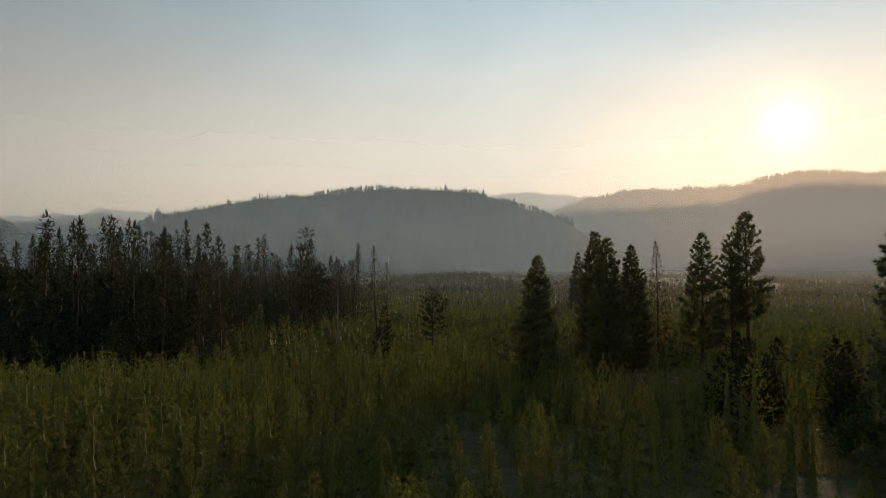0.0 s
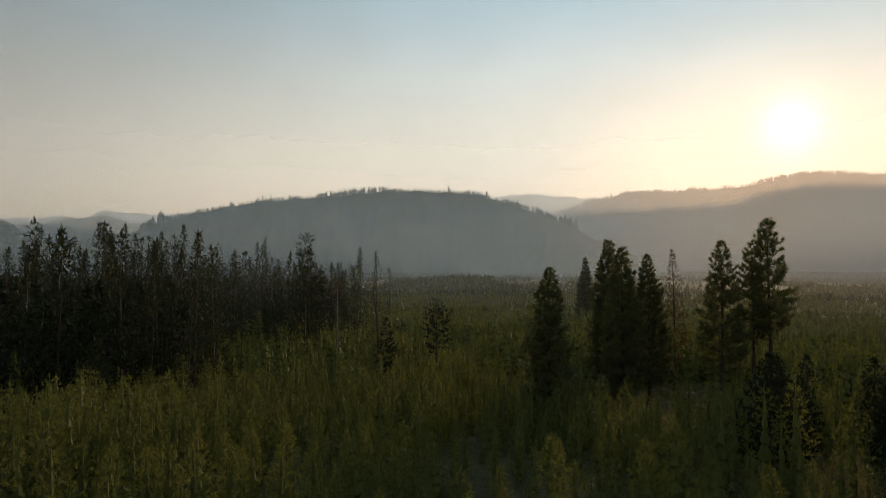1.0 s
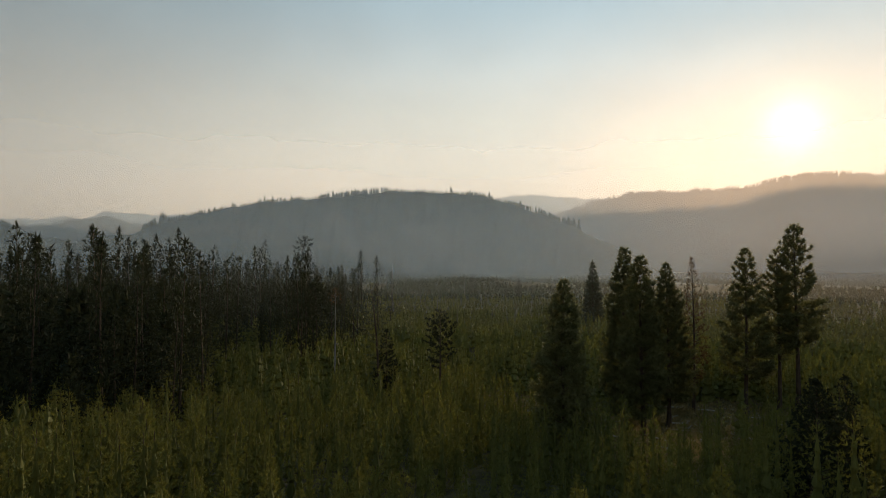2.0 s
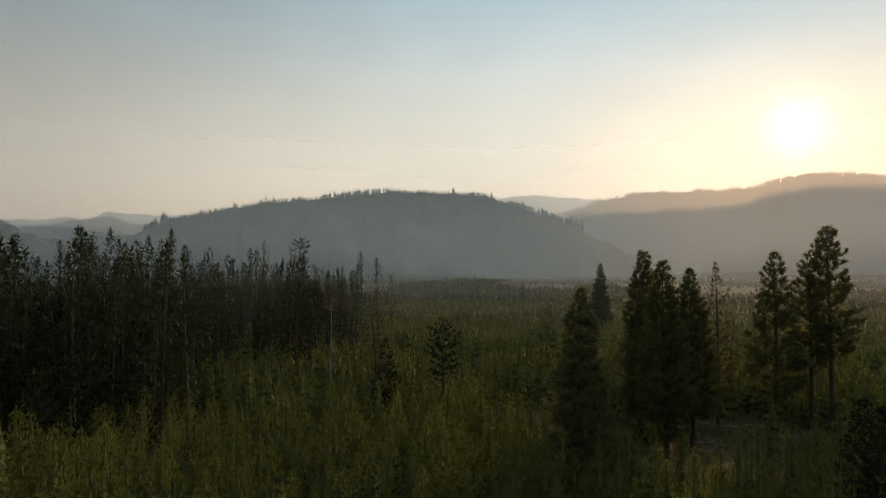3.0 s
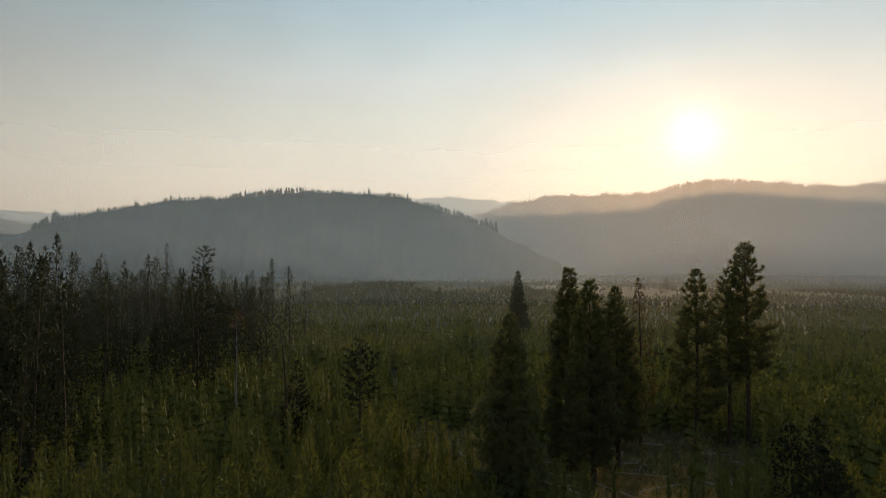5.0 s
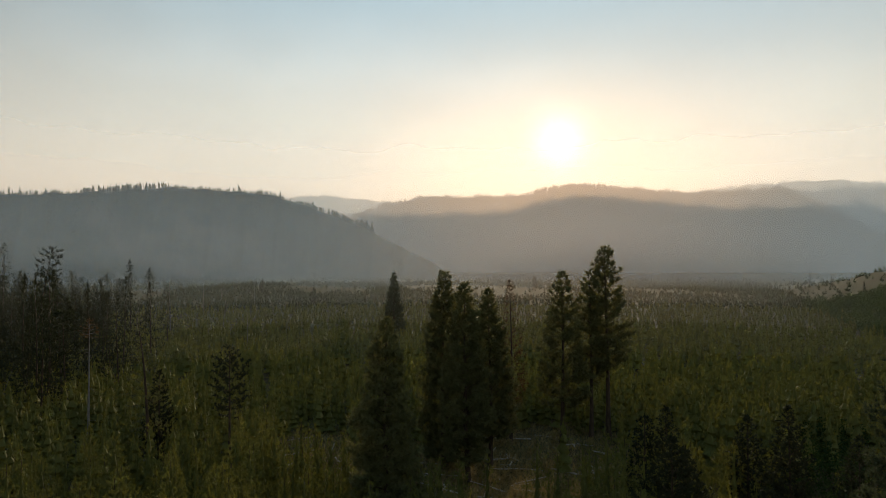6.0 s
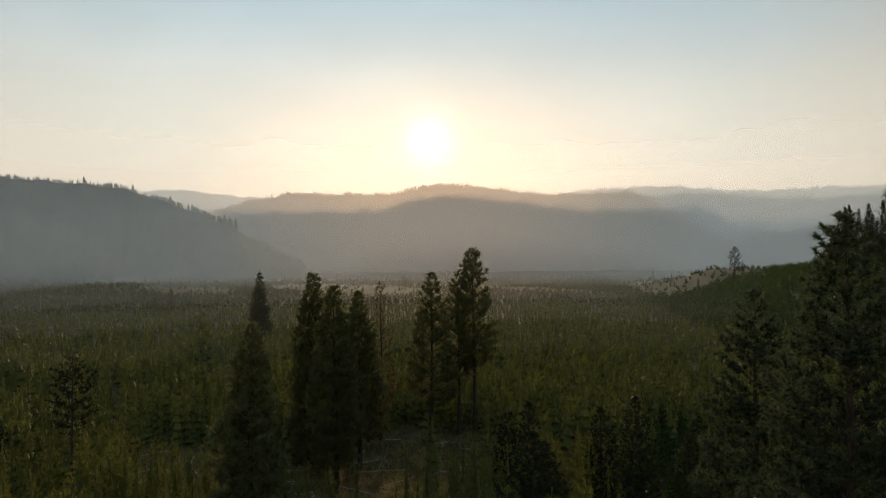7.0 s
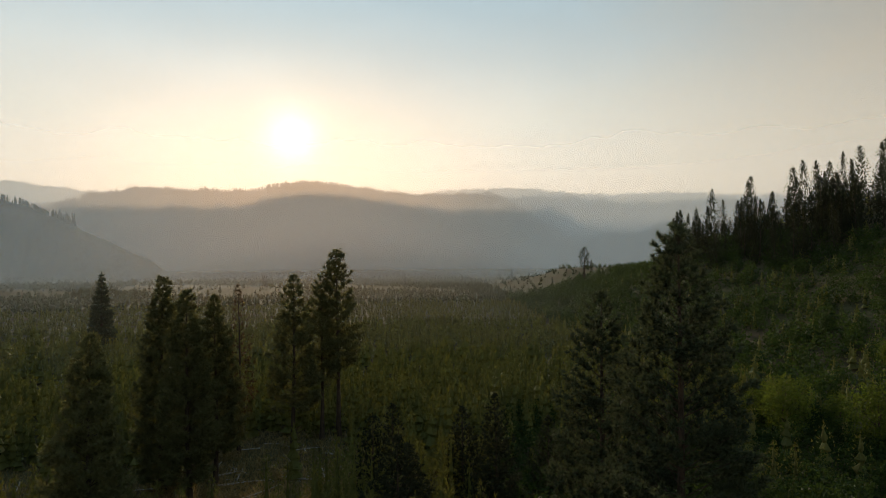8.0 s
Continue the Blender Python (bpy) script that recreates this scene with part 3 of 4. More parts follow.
hero(-46.8, 195.5, "leaning_pine", "tall leaning pine with a flat tufted crown", (M_BARK, M_DARK_SHADED), seed=116, H=29.6, R=2.9, low=0.54, whorl=1.0, per=5, shape=topped, rise=(0.4, -0.15), gaps=0.2, tip=9, dead=8, tufts=0.4, fan=10, blade=(0.5, 0.13), stem=0.009, plain=True)
hero(-34.4, 173.5, "slender_pine", "thin pine with sparse one-sided branches", (M_BARK, M_DARK_SHADED), seed=117, H=19.2, R=3.0, low=0.4, whorl=0.8, per=4, shape=topped, rise=(0.3, -0.1), gaps=0.3, tip=-3, dead=8, tufts=0.4, fan=14, blade=(0.5, 0.14), stem=0.009)
hero(389, 307, "lone_pine", "lone tall pine with round crown on bare trunk", (M_BARK, M_DARK_SHADED), seed=125, H=27, R=4.2, low=0.46, whorl=1.0, per=5, shape=oval, rise=(0.5, -0.1), gaps=0.1, tufts=0.7, fan=7, blade=(0.8, 0.25), stem=0.02, plain=True)
hero(-28.5, 150.0, "slender_pine", "broken-topped thin pine with drooping tufts", (M_BARK, M_DARK_SHADED), seed=118, H=17.0, R=3.0, low=0.5, whorl=0.8, per=4, shape=topped, rise=(0.2, -0.2), gaps=0.3, tip=-2, dead=8, tufts=0.4, fan=14, blade=(0.5, 0.14), stem=0.010)

# ---- the old stand: lodgepoles and firs, with bare snags between ----
rng = np.random.RandomState(5)
OLD = dict(tufts=0.95, fan=6, blade=(0.55, 0.15), sticks=False, bend=0.4, plain=True, aim=(0.7, 0.15, 0.6), core=4, core_size=0.35, rings=5, sides=5)
old_kinds, old_shapes = [], []
for k in range(7):
    low = [0.1, 0.2, 0.32, 0.16, 0.25, 0.08, 0.38][k]
    old_shapes.append(conifer(seed=200 + k, H=26, R=[5.0, 4.2, 4.6, 5.4, 4.4, 5.2, 4.4][k], low=low, whorl=0.95, per=5, shape=[fullcone, spire, pine, fullcone, pine, cone, topped][k],
        rise=(0.45, -0.2), droop=0.1, gaps=[0.1, 0.2, 0.25, 0.12, 0.2, 0.1, 0.3][k], dead=9, stem=0.008, **OLD))
    old_kinds.append(tree_thing("lodgepole_pine", old_shapes[k], (M_BARK, M_DARK_SHADED), "tall slim dark pine in a dense old stand", "pine tree", "pines of the old stand"))
snag_kinds = []
for k in range(3):
    r2 = np.random.RandomState(300 + k)
    zs = np.linspace(0, 22, 8)
    pieces = [tube(np.stack([0.2 * np.sin(zs / 6 + k), 0.1 * np.cos(zs / 5), zs], -1), 0.17 * (1 - zs / 24) + 0.02, 6)]
    for _ in range(18):
        zz, a, ln = r2.uniform(5, 21), r2.uniform(0, 6.28), r2.uniform(0.3, 1.3)
        pieces.append(tube(np.array([[0.2 * math.sin(zz / 6 + k), 0, zz], [math.cos(a) * ln, math.sin(a) * ln, zz - 0.2 * ln]]), np.array([0.035, 0.01]), 3))
    ob = tagged(new("snag", mesh_from("snag", *joined(pieces), M_SNAG, True)), "bare grey dead tree standing among living pines", "dead tree", "standing dead trees")
    snag_kinds.append(ob)


def put(kinds, x, y, size, turn=None, tip=0.0, first=set()):
    """Stand the next tree of a kind: the first of each is the one built, the rest are copies."""
    ob = kinds[rng.randint(len(kinds))]
    m = at(x, y, rng.uniform(0, 360) if turn is None else turn, size, tip)
    if ob.name not in first:
        first.add(ob.name)
        ob.matrix_basis = m
        return ob
    return copy_thing(ob, m)


OLD_PLACES = [(-114.9, 221.3, 32.1), (-90, 221.2, 33.1), (-152.3, 266, 30.9), (-115.2, 252.7, 31.0), (-113.6, 405.6, 27.5)]
for x, y, h in OLD_PLACES:
    put(old_kinds, x, y, (h - float(hollow(x, y))) / 26)


def scatter_polar(n, az0, az1, r0, r1):
    a = np.radians(rng.uniform(az0, az1, n))
    r = np.sqrt(rng.uniform(r0 ** 2, r1 ** 2, n))
    return np.stack([r * np.sin(a), r * np.cos(a)], -1)


old_trees = []
for n, a0, a1, r0, r1, e0, e1 in ((60, -44, -19, 108, 165, -0.03, 0.0), (50, -21, -7, 150, 270, -0.03, 0.0), (130, -43, -22, 160, 300, -0.004, 0.026), (45, -22, -12.5, 215, 420, 0.002, 0.014), (40, -19, -8, 300, 520, 0.0, 0.008), (8, -12, -5, 190, 330, -0.02, 0.01)):
    for x, y in scatter_polar(n, a0, a1, r0, r1):
        old_trees.append((x, y, (18 - float(hollow(x, y)) + math.hypot(x, y) * (e0 + (e1 - e0) * rng.rand() ** 1.7)) / 26))
old_trees.sort(key=lambda p: math.hypot(p[0], p[1]))
for x, y, size in old_trees[:235]:
    put(old_kinds, x, y, size)
for x, y in np.concatenate([scatter_polar(16, -38, -20, 160, 250), scatter_polar(14, -14, 4, 240, 600), scatter_polar(8, -8, 30, 420, 900)]):
    put(snag_kinds, x, y, rng.uniform(0.55, 1.1), tip=rng.uniform(-4, 4))
put(snag_kinds, -23.2, 273, 25.4 / 22)
put(snag_kinds, -71.5, 108.5, 0.5, tip=-14)
put(snag_kinds, -41.6, 157.0, 0.5, tip=-20)
hill_pines = []
for p in scatter_polar(440, 57.5, 84, 290, 470):
    u = uphill(*p)
    if 112 + 8 * math.sin(p[1] / 17) < u < 215 and rng.rand() < 0.8:
        hill_pines.append(p)
hill_pines.sort(key=lambda p: math.hypot(*p))
hill_shapes = [conifer(seed=230 + k, H=26, R=[5.6, 4.8, 6.2][k], low=[0.05, 0.12, 0.08][k], whorl=1.1, per=5, shape=[fullcone, spire, fullcone][k], rise=(0.5, -0.15), droop=0.08, gaps=0.1, stem=0.009,
    **dict(OLD, blade=(0.62, 0.22), tufts=1.1, core=12, core_size=0.55)) for k in range(3)]
dense_kinds = [tree_thing("hill_pine", w, (M_BARK, M_DARK_SHADED), "dark broad pine in a wood on the hill", "pine tree", "pines of the hill wood") for w in hill_shapes]
for p in hill_pines[:60]:
    put(dense_kinds, p[0], p[1], rng.uniform(0.7, 1.3))

# lone conifers far out on the flats, and on the rise below the hill
for x, y, h in ((20, 567, 12.8), (43.5, 416, 12), (36, 420, 9), (33, 455, 10), (300, 640, 14), (306, 648, 11), (420, 560, 13), (395, 312, 12), (380, 330, 10), (430, 330, 11), (584, 555, 15), (470, 430, 10), (400, 470, 9), (395, 476, 8)):
    put(dense_kinds, x, y, (1.2 * h - float(hollow(x, y))) / 26)
# ---- young pines: the regrowth that fills the valley ----
CLEARINGS = [(39, 65, 11, 9), (40, 108, 14, 15), (25, 103, 13, 17), (11, 118, 7, 15), (27, 88, 8, 7), (52, 75, 6, 5), (235, 640, 70, 170), (365, 560, 32, 140), (-80, 640, 28, 150), (90, 690, 40, 120)]


ASPENS = [(103, 65, 1.08), (101, 52, 1.2), (107, 70, 0.75), (112, 60, 0.6), (128, 70, 0.6), (150, 62, 0.6), (141, 88, 0.55), (96, 45, 0.6), (120, 92, 0.5)]


def open_ground(x, y):
    inside = np.zeros(np.shape(x), bool)
    for cx, cy, a, b in CLEARINGS:
        inside |= ((x - cx) / a) ** 2 + ((y - cy) / b) ** 2 < 1 + 0.25 * np.sin(x * 0.9) * np.cos(y * 0.8)
    return inside


def field(step, r0, r1, az0, az1, jitter=0.42):
    """Places of a jittered grid between two distances and two bearings, outside the clearings and the tall trees' feet."""
    n = int(2 * r1 / step) + 2
    g = (np.arange(n) - n / 2) * step
    x, y = np.meshgrid(g, g)
    x = (x + rng.uniform(-jitter, jitter, x.shape) * step).ravel()
    y = (y + rng.uniform(-jitter, jitter, y.shape) * step).ravel()
    r, a = np.hypot(x, y), np.degrees(np.arctan2(x, y))
    keep = (r >= r0) & (r < r1) & (a > az0) & (a < az1) & (~open_ground(x, y) | (rng.rand(len(x)) < np.where(r < 200, 0.05, 0.08)))
    keep &= ~((a < -18 + 5 * np.sin(r / 13)) & (r > 103) & (r < 320)) | (rng.rand(len(x)) < 0.5)
    away, turn = np.hypot(x + 1, y - 27), np.degrees(np.arctan2(x + 1, y - 27))
    keep &= (turn < 47) | (away > 100) | (x < 36) | (rng.rand(len(x)) < 0.2)
    keep &= (uphill(x, y) < 45) | (rng.rand(len(x)) < 0.16)
    x, y = x[keep], y[keep]
    for hx, hy in HEROES:
        k = np.hypot(x - hx, y - hy) > 2.0
        x, y = x[k], y[k]
    for hx, hy, size in ASPENS:
        k = np.hypot(x - hx + 3, y - hy + 1) > 6.5 * size
        x, y = x[k], y[k]
    return x, y


def sapling(seed, H, R, whorls, per, tufts, needles, blade, tiers=5, taper=0.88, sides=4, around=6, close=0.68):
    """A young pine: stem, whorls of upswept branches, tufts of needles along their outer halves, and a close inner crown. Returns (wood, needles) as triangles."""
    rng = np.random.RandomState(seed)

    def wide(u):
        return R * ((1 - u) ** taper * np.minimum(1.0, 0.92 + 0.6 * u) + 0.02)

    zs = np.array([0.0, 0.5, 0.985]) * H
    wood = [tube(np.stack([0.04 * np.sin(zs), 0 * zs, zs], -1), np.array([0.10, 0.06, 0.02]), sides)]
    P, D, L, W = [], [], [], []
    for u in (np.arange(whorls) + rng.uniform(-0.14, 0.14, whorls)) / whorls * 0.97:
        turn = rng.uniform(0, 6.28)
        for k in range(per):
            ln = float(wide(u)) * rng.uniform(0.62, 1.15)
            a = turn + 6.283 * k / per + rng.uniform(-0.3, 0.3)
            out = np.array([math.cos(a), math.sin(a), 0.0])
            across = np.array([-out[1], out[0], 0.0])
            up = 0.12 + 0.75 * u + rng.uniform(-0.1, 0.15)
            n = max(1, int(round(tufts * (0.3 + 0.7 * ln / R))))
            t = 0.3 + 0.7 * np.sqrt(rng.uniform(0, 1, n))
            t[0] = 1.0
            pts = np.array([0, 0, u * H]) + out * (ln * t)[:, None] + across * (rng.uniform(-0.75, 0.75, n) * ln * t * (1.12 - t))[:, None]
            pts[:, 2] += ln * (up * t + 0.35 * t ** 2) + rng.normal(size=n) * 0.05 * ln
            m = n * needles
            P.append(np.repeat(pts, needles, 0) + rng.normal(size=(m, 3)) * blade[0] * 0.08)
            D.append(unit(np.repeat(out * 0.5 + np.array([0, 0, 0.75]) + rng.normal(size=(n, 3)) * 0.25, needles, 0) + rng.normal(size=(m, 3)) * 0.42))
            size = np.repeat(rng.uniform(0.7, 1.25, n), needles)
            L.append(blade[0] * size * rng.uniform(0.7, 1.2, m))
            W.append(blade[1] * size * rng.uniform(0.7, 1.3, m))
    # the close inner crown: stacked ragged skirts, one over the other
    rings = 2 * tiers
    us = np.repeat(np.arange(tiers) / tiers * 0.9 + 0.01, 2)
    us[1::2] += 0.8 / tiers * 0.9
    share = np.where(np.arange(rings) % 2 == 0, close, close * 0.5)
    a = np.linspace(0, 2 * np.pi, around, endpoint=False)
    rad = wide(us)[:, None] * share[:, None] * rng.uniform(0.62, 1.3, (rings, around))
    aa = a[None] + rng.uniform(-0.35, 0.35, (rings, around))
    v = np.stack([rad * np.cos(aa), rad * np.sin(aa), us[:, None] * H + (rad * 0.35 + rng.uniform(-0.25, 0.25, (rings, around)) * H / rings)], -1).reshape(-1, 3)
    v = np.concatenate([v, [[0, 0, H * 0.97]]])
    q = np.arange(around)
    f = [np.stack([r * around + q, r * around + (q + 1) % around, (r + 1) * around + (q + 1) % around], -1) for r in range(rings - 1)]
    f += [np.stack([r * around + q, (r + 1) * around + (q + 1) % around, (r + 1) * around + q], -1) for r in range(rings - 1)]
    f.append(np.stack([(rings - 1) * around + q, (rings - 1) * around + (q + 1) % around, 0 * q + rings * around], -1))
    body = (v, np.concatenate(f))
    # the leading shoot
    n = max(3, needles * 2)
    P.append(np.stack([0 * np.arange(n), 0 * np.arange(n), H * (1 - 0.09 * rng.uniform(0, 1, n))], -1))
    D.append(unit(np.stack([rng.normal(size=n) * 0.3, rng.normal(size=n) * 0.3, np.ones(n)], -1)))
    L.append(np.full(n, blade[0] * 1.2))
    W.append(np.full(n, blade[1]))
    return joined(wood), joined([body, blades(np.concatenate(P), np.concatenate(D), np.concatenate(L), np.concatenate(W), rng, True)])


YOUNG_TAGS = ("young bushy green lodgepole pine in a thicket", "pine tree", "young pines of the thicket")
fine_kinds = [tree_thing("young_pine", sapling(400 + k, 8.0, [2.1, 2.5, 1.9, 2.6, 2.2, 1.8][k], 16, 6, 6.0, 8, (0.27, 0.052), 7, 1.0, 5, 7, 0.3), (M_BARK, M_YOUNG), *YOUNG_TAGS) for k in range(6)]
next_kinds = [tree_thing("young_pine", sapling(420 + k, 8.0, [2.1, 2.3, 2.5, 1.9][k], 15, 6, 5.4, 6, (0.30, 0.065), 6, 1.0, 4, 7, 0.32), (M_BARK, M_YOUNG), *YOUNG_TAGS) for k in range(4)]
mid_kinds = [sapling(450 + k, 8.0, [2.0, 2.2, 2.4, 1.85, 2.1][k], 13, 5, 4.4, 5, (0.30, 0.07), 6, 1.0, 4, 6, 0.28) for k in range(5)]
wide_kinds = [sapling(460 + k, 7.6, [1.9, 2.2, 2.4, 1.8, 2.0][k], 9, 5, 2.0, 2, (0.40, 0.14), 5, 1.0, 3, 5, 0.62) for k in range(5)]
far_kinds = [sapling(470 + k, 7.0, [1.9, 2.2, 2.4, 1.8][k], 6, 4, 1.0, 1, (0.7, 0.26), 3, 1.0, 3, 5, 0.75) for k in range(4)]
dot_kinds = [sapling(480 + k, 6.6, [2.1, 2.4, 2.6, 2.0][k], 4, 4, 1, 1, (0.9, 0.36), 2, 1.0, 3, 4, 0.8) for k in range(4)]


def forest(name, kinds, x, y, sizes, mat, label, wood=False):
    """Many trees joined into one mesh."""
    vs, fs, k = [], [], 0
    pick = (np.arange(len(x)) * 7 + (x * 13).astype(int)) % len(kinds)
    turn = (x * 17.3 + y * 5.1) % 6.283
    z = terrain(x, y) - 0.1
    wide = sizes * (0.85 + 0.35 * ((x * 3.7 + y * 1.9) % 1.0))
    for i, (w, leaf) in enumerate(kinds):
        v, f = w if wood else leaf
        sel = np.nonzero(pick == i)[0]
        if not len(sel):
            continue
        c, s = np.cos(turn[sel])[:, None], np.sin(turn[sel])[:, None]
        px = (v[:, 0] * c - v[:, 1] * s) * wide[sel][:, None] + x[sel][:, None]
        py = (v[:, 0] * s + v[:, 1] * c) * wide[sel][:, None] + y[sel][:, None]
        pz = v[:, 2] * sizes[sel][:, None] + z[sel][:, None]
        vs.append(np.stack([px, py, pz], -1).reshape(-1, 3))
        fs.append((f[None] + (np.arange(len(sel)) * len(v))[:, None, None] + k).reshape(-1, f.shape[1]))
        k += len(sel) * len(v)
    ob = new(name, mesh_from(name, np.concatenate(vs), np.concatenate(fs), mat))
    return tagged(ob, label, "trees", kind="stuff")


def sizes_for(x, y, a=0.58, b=1.1):
    patch = 0.5 + 0.25 * np.sin(x / 11 + 1.3) * np.sin(y / 14 + 0.4) + 0.25 * np.sin(x / 4.3 + y / 9.7) * np.sin(y / 5.9 - x / 13)
    return rng.uniform(a, b, len(x)) * (0.68 + 0.6 * patch) * low_patch(x, y) * (1 - 0.4 * smooth(130, 400, np.hypot(x, y)))


def low_patch(x, y):
    """Low brush under the hill: how tall the young trees stand there."""
    away, turn = np.hypot(x + 1, y - 27), np.degrees(np.arctan2(x + 1, y - 27))
    return 1 - 0.58 * smooth(44, 54, turn) * smooth(84, 66, away)


gx, gy = field(2.55, 10, 165, -41, 84)
# the taller young trees: place and height
TALL = [(6.2, 49.0, 10.2), (30.6, 56.3, 8.2), (-13.6, 60.0, 8.5), (-20.5, 58.6, 6.8), (6.2, 77.5, 6.9), (-5.9, 71.0, 5.6), (25.6, 75.1, 7.4), (33.9, 60.0, 5.2), (8.9, 64.9, 7.2), (18.9, 43.6, 7.6), (18.1, 38.7, 6.4),
        (-15.1, 64.9, 7.0), (-26.2, 47.9, 7.8), (13.4, 53.3, 7.6), (1.0, 68.6, 7.0), (41.5, 55.0, 6.6), (24.0, 50.0, 6.0)]
PLACED = {}
for px, py, ph in TALL:
    k = np.hypot(gx - px, gy - py) > 1.7
    gx, gy = np.r_[gx[k], px], np.r_[gy[k], py]
    PLACED[px, py] = ph / 8
# two stretches of the plan: ahead of the first stand, and to the north-east of the last
r1, r2 = np.hypot(gx, gy), np.hypot(gx + 1, gy - 27)
a1, a2 = np.degrees(np.arctan2(gx, gy)), np.degrees(np.arctan2(gx + 1, gy - 27))
in1, in2 = (r1 > 19) & (np.abs(a1) < 38), (r2 > 21) & (a2 > -38) & (a2 < 80)
ahead = in1 | in2
gd = np.minimum(np.where(in1, r1, 999), np.where(in2, r2, 999))
gd = np.where(ahead, gd, np.minimum(r1, r2))
order = np.argsort(gd)
near = [i for i in order if ahead[i]][:290]
young_seen = set()
for k, i in enumerate(near):
    put(fine_kinds if k < 150 else next_kinds, gx[i], gy[i], PLACED.get((gx[i], gy[i]), float(rng.uniform(0.62, 1.1) * low_patch(gx[i], gy[i]))), tip=rng.uniform(-2, 2), first=young_seen)
rest = np.ones(len(gx), bool)
rest[near] = False
rest &= np.minimum(r1, r2) > 7
def thicket(kinds, x, y, label, stems=True):
    size = sizes_for(x, y)
    forest("young_pine_thicket", kinds, x, y, size, M_YOUNG, label)
    if stems:
        forest("young_pine_stems", kinds, x, y, size, M_BARK, "dark stems and dead inner twigs of young pines", wood=True)


mid, wide, aside = rest & ahead & (gd < 85), rest & ahead & (gd >= 85), rest & ~ahead
close = aside & (np.minimum(r1, r2) < 45)
thicket(wide_kinds, gx[close], gy[close], "young pines close beside the flight line")
thicket(dot_kinds, gx[aside & ~close], gy[aside & ~close], "young pines beside the flight line", False)
thicket(mid_kinds, gx[mid], gy[mid], "dense thicket of young green lodgepole pines")
thicket(wide_kinds, gx[wide], gy[wide], "dense thicket of young green pines farther off", False)
gx, gy = field(3.5, 165, 280, -40, 84)
thicket(far_kinds, gx, gy, "young pines filling the valley floor", False)
gx, gy = field(4.3, 280, 430, -40, 84)
thicket(dot_kinds, gx, gy, "young pines far out on the valley floor", False)
tiny_kinds = [(None, blades(np.array([[0, 0, 0.5]] * 5 + [[0, 0, 3.0]] * 3, float), unit(np.array([[math.cos(k * 1.26), math.sin(k * 1.26), 0.9] for k in range(5)] + [[math.cos(k * 2.1) * 0.3, math.sin(k * 2.1) * 0.3, 1] for k in range(3)])), np.array([4.0] * 5 + [4.5] * 3), np.array([3.2] * 5 + [2.2] * 3), np.random.RandomState(q), True)) for q in range(4)]
gx, gy = field(5.6, 430, 900, -44, 86)
# shade missing inside the far crowns is put into colour: darker needles
forest("far_pine_thicket", tiny_kinds, gx, gy, sizes_for(gx, gy), M_FIR_AND_SHADED, "far young pines on the valley floor")
gx, gy = field(13, 900, 1750, -46, 88)
forest("far_pine_woods", tiny_kinds, gx, gy, sizes_for(gx, gy), M_FIR_AND_SHADED, "far hazy pine woods at the mountains' foot")

op = np.array(old_trees[235:])
forest("old_stand_back", old_shapes, op[:, 0], op[:, 1], op[:, 2], M_DARK_SHADED, "dark slim pines at the back of the old stand")
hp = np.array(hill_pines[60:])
forest("hill_pine_wood", hill_shapes, hp[::2, 0], hp[::2, 1], rng.uniform(0.6, 1.2, len(hp[::2])), M_DARK_SHADED, "dark pine wood on the upper hill side")

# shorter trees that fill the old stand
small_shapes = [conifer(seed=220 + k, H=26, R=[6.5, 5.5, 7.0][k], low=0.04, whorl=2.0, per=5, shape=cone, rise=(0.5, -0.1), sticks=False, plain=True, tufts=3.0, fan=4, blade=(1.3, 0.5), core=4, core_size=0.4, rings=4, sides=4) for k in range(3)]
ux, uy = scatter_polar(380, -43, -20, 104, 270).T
forest("old_stand_understory", small_shapes, ux, uy, rng.uniform(0.36, 0.76, 380), M_DARK_SHADED, "shorter dark pines filling the old stand")
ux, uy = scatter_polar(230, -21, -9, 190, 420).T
forest("old_stand_understory", small_shapes, ux, uy, rng.uniform(0.25, 0.6, 230), M_DARK_SHADED, "shorter dark pines at the old stand's edge")

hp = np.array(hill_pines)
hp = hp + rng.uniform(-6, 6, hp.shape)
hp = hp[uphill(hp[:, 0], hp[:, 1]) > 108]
forest("hill_understory", small_shapes, hp[:, 0], hp[:, 1], rng.uniform(0.28, 0.6, len(hp)), M_DARK_SHADED, "shorter dark pines filling the upper hill wood")

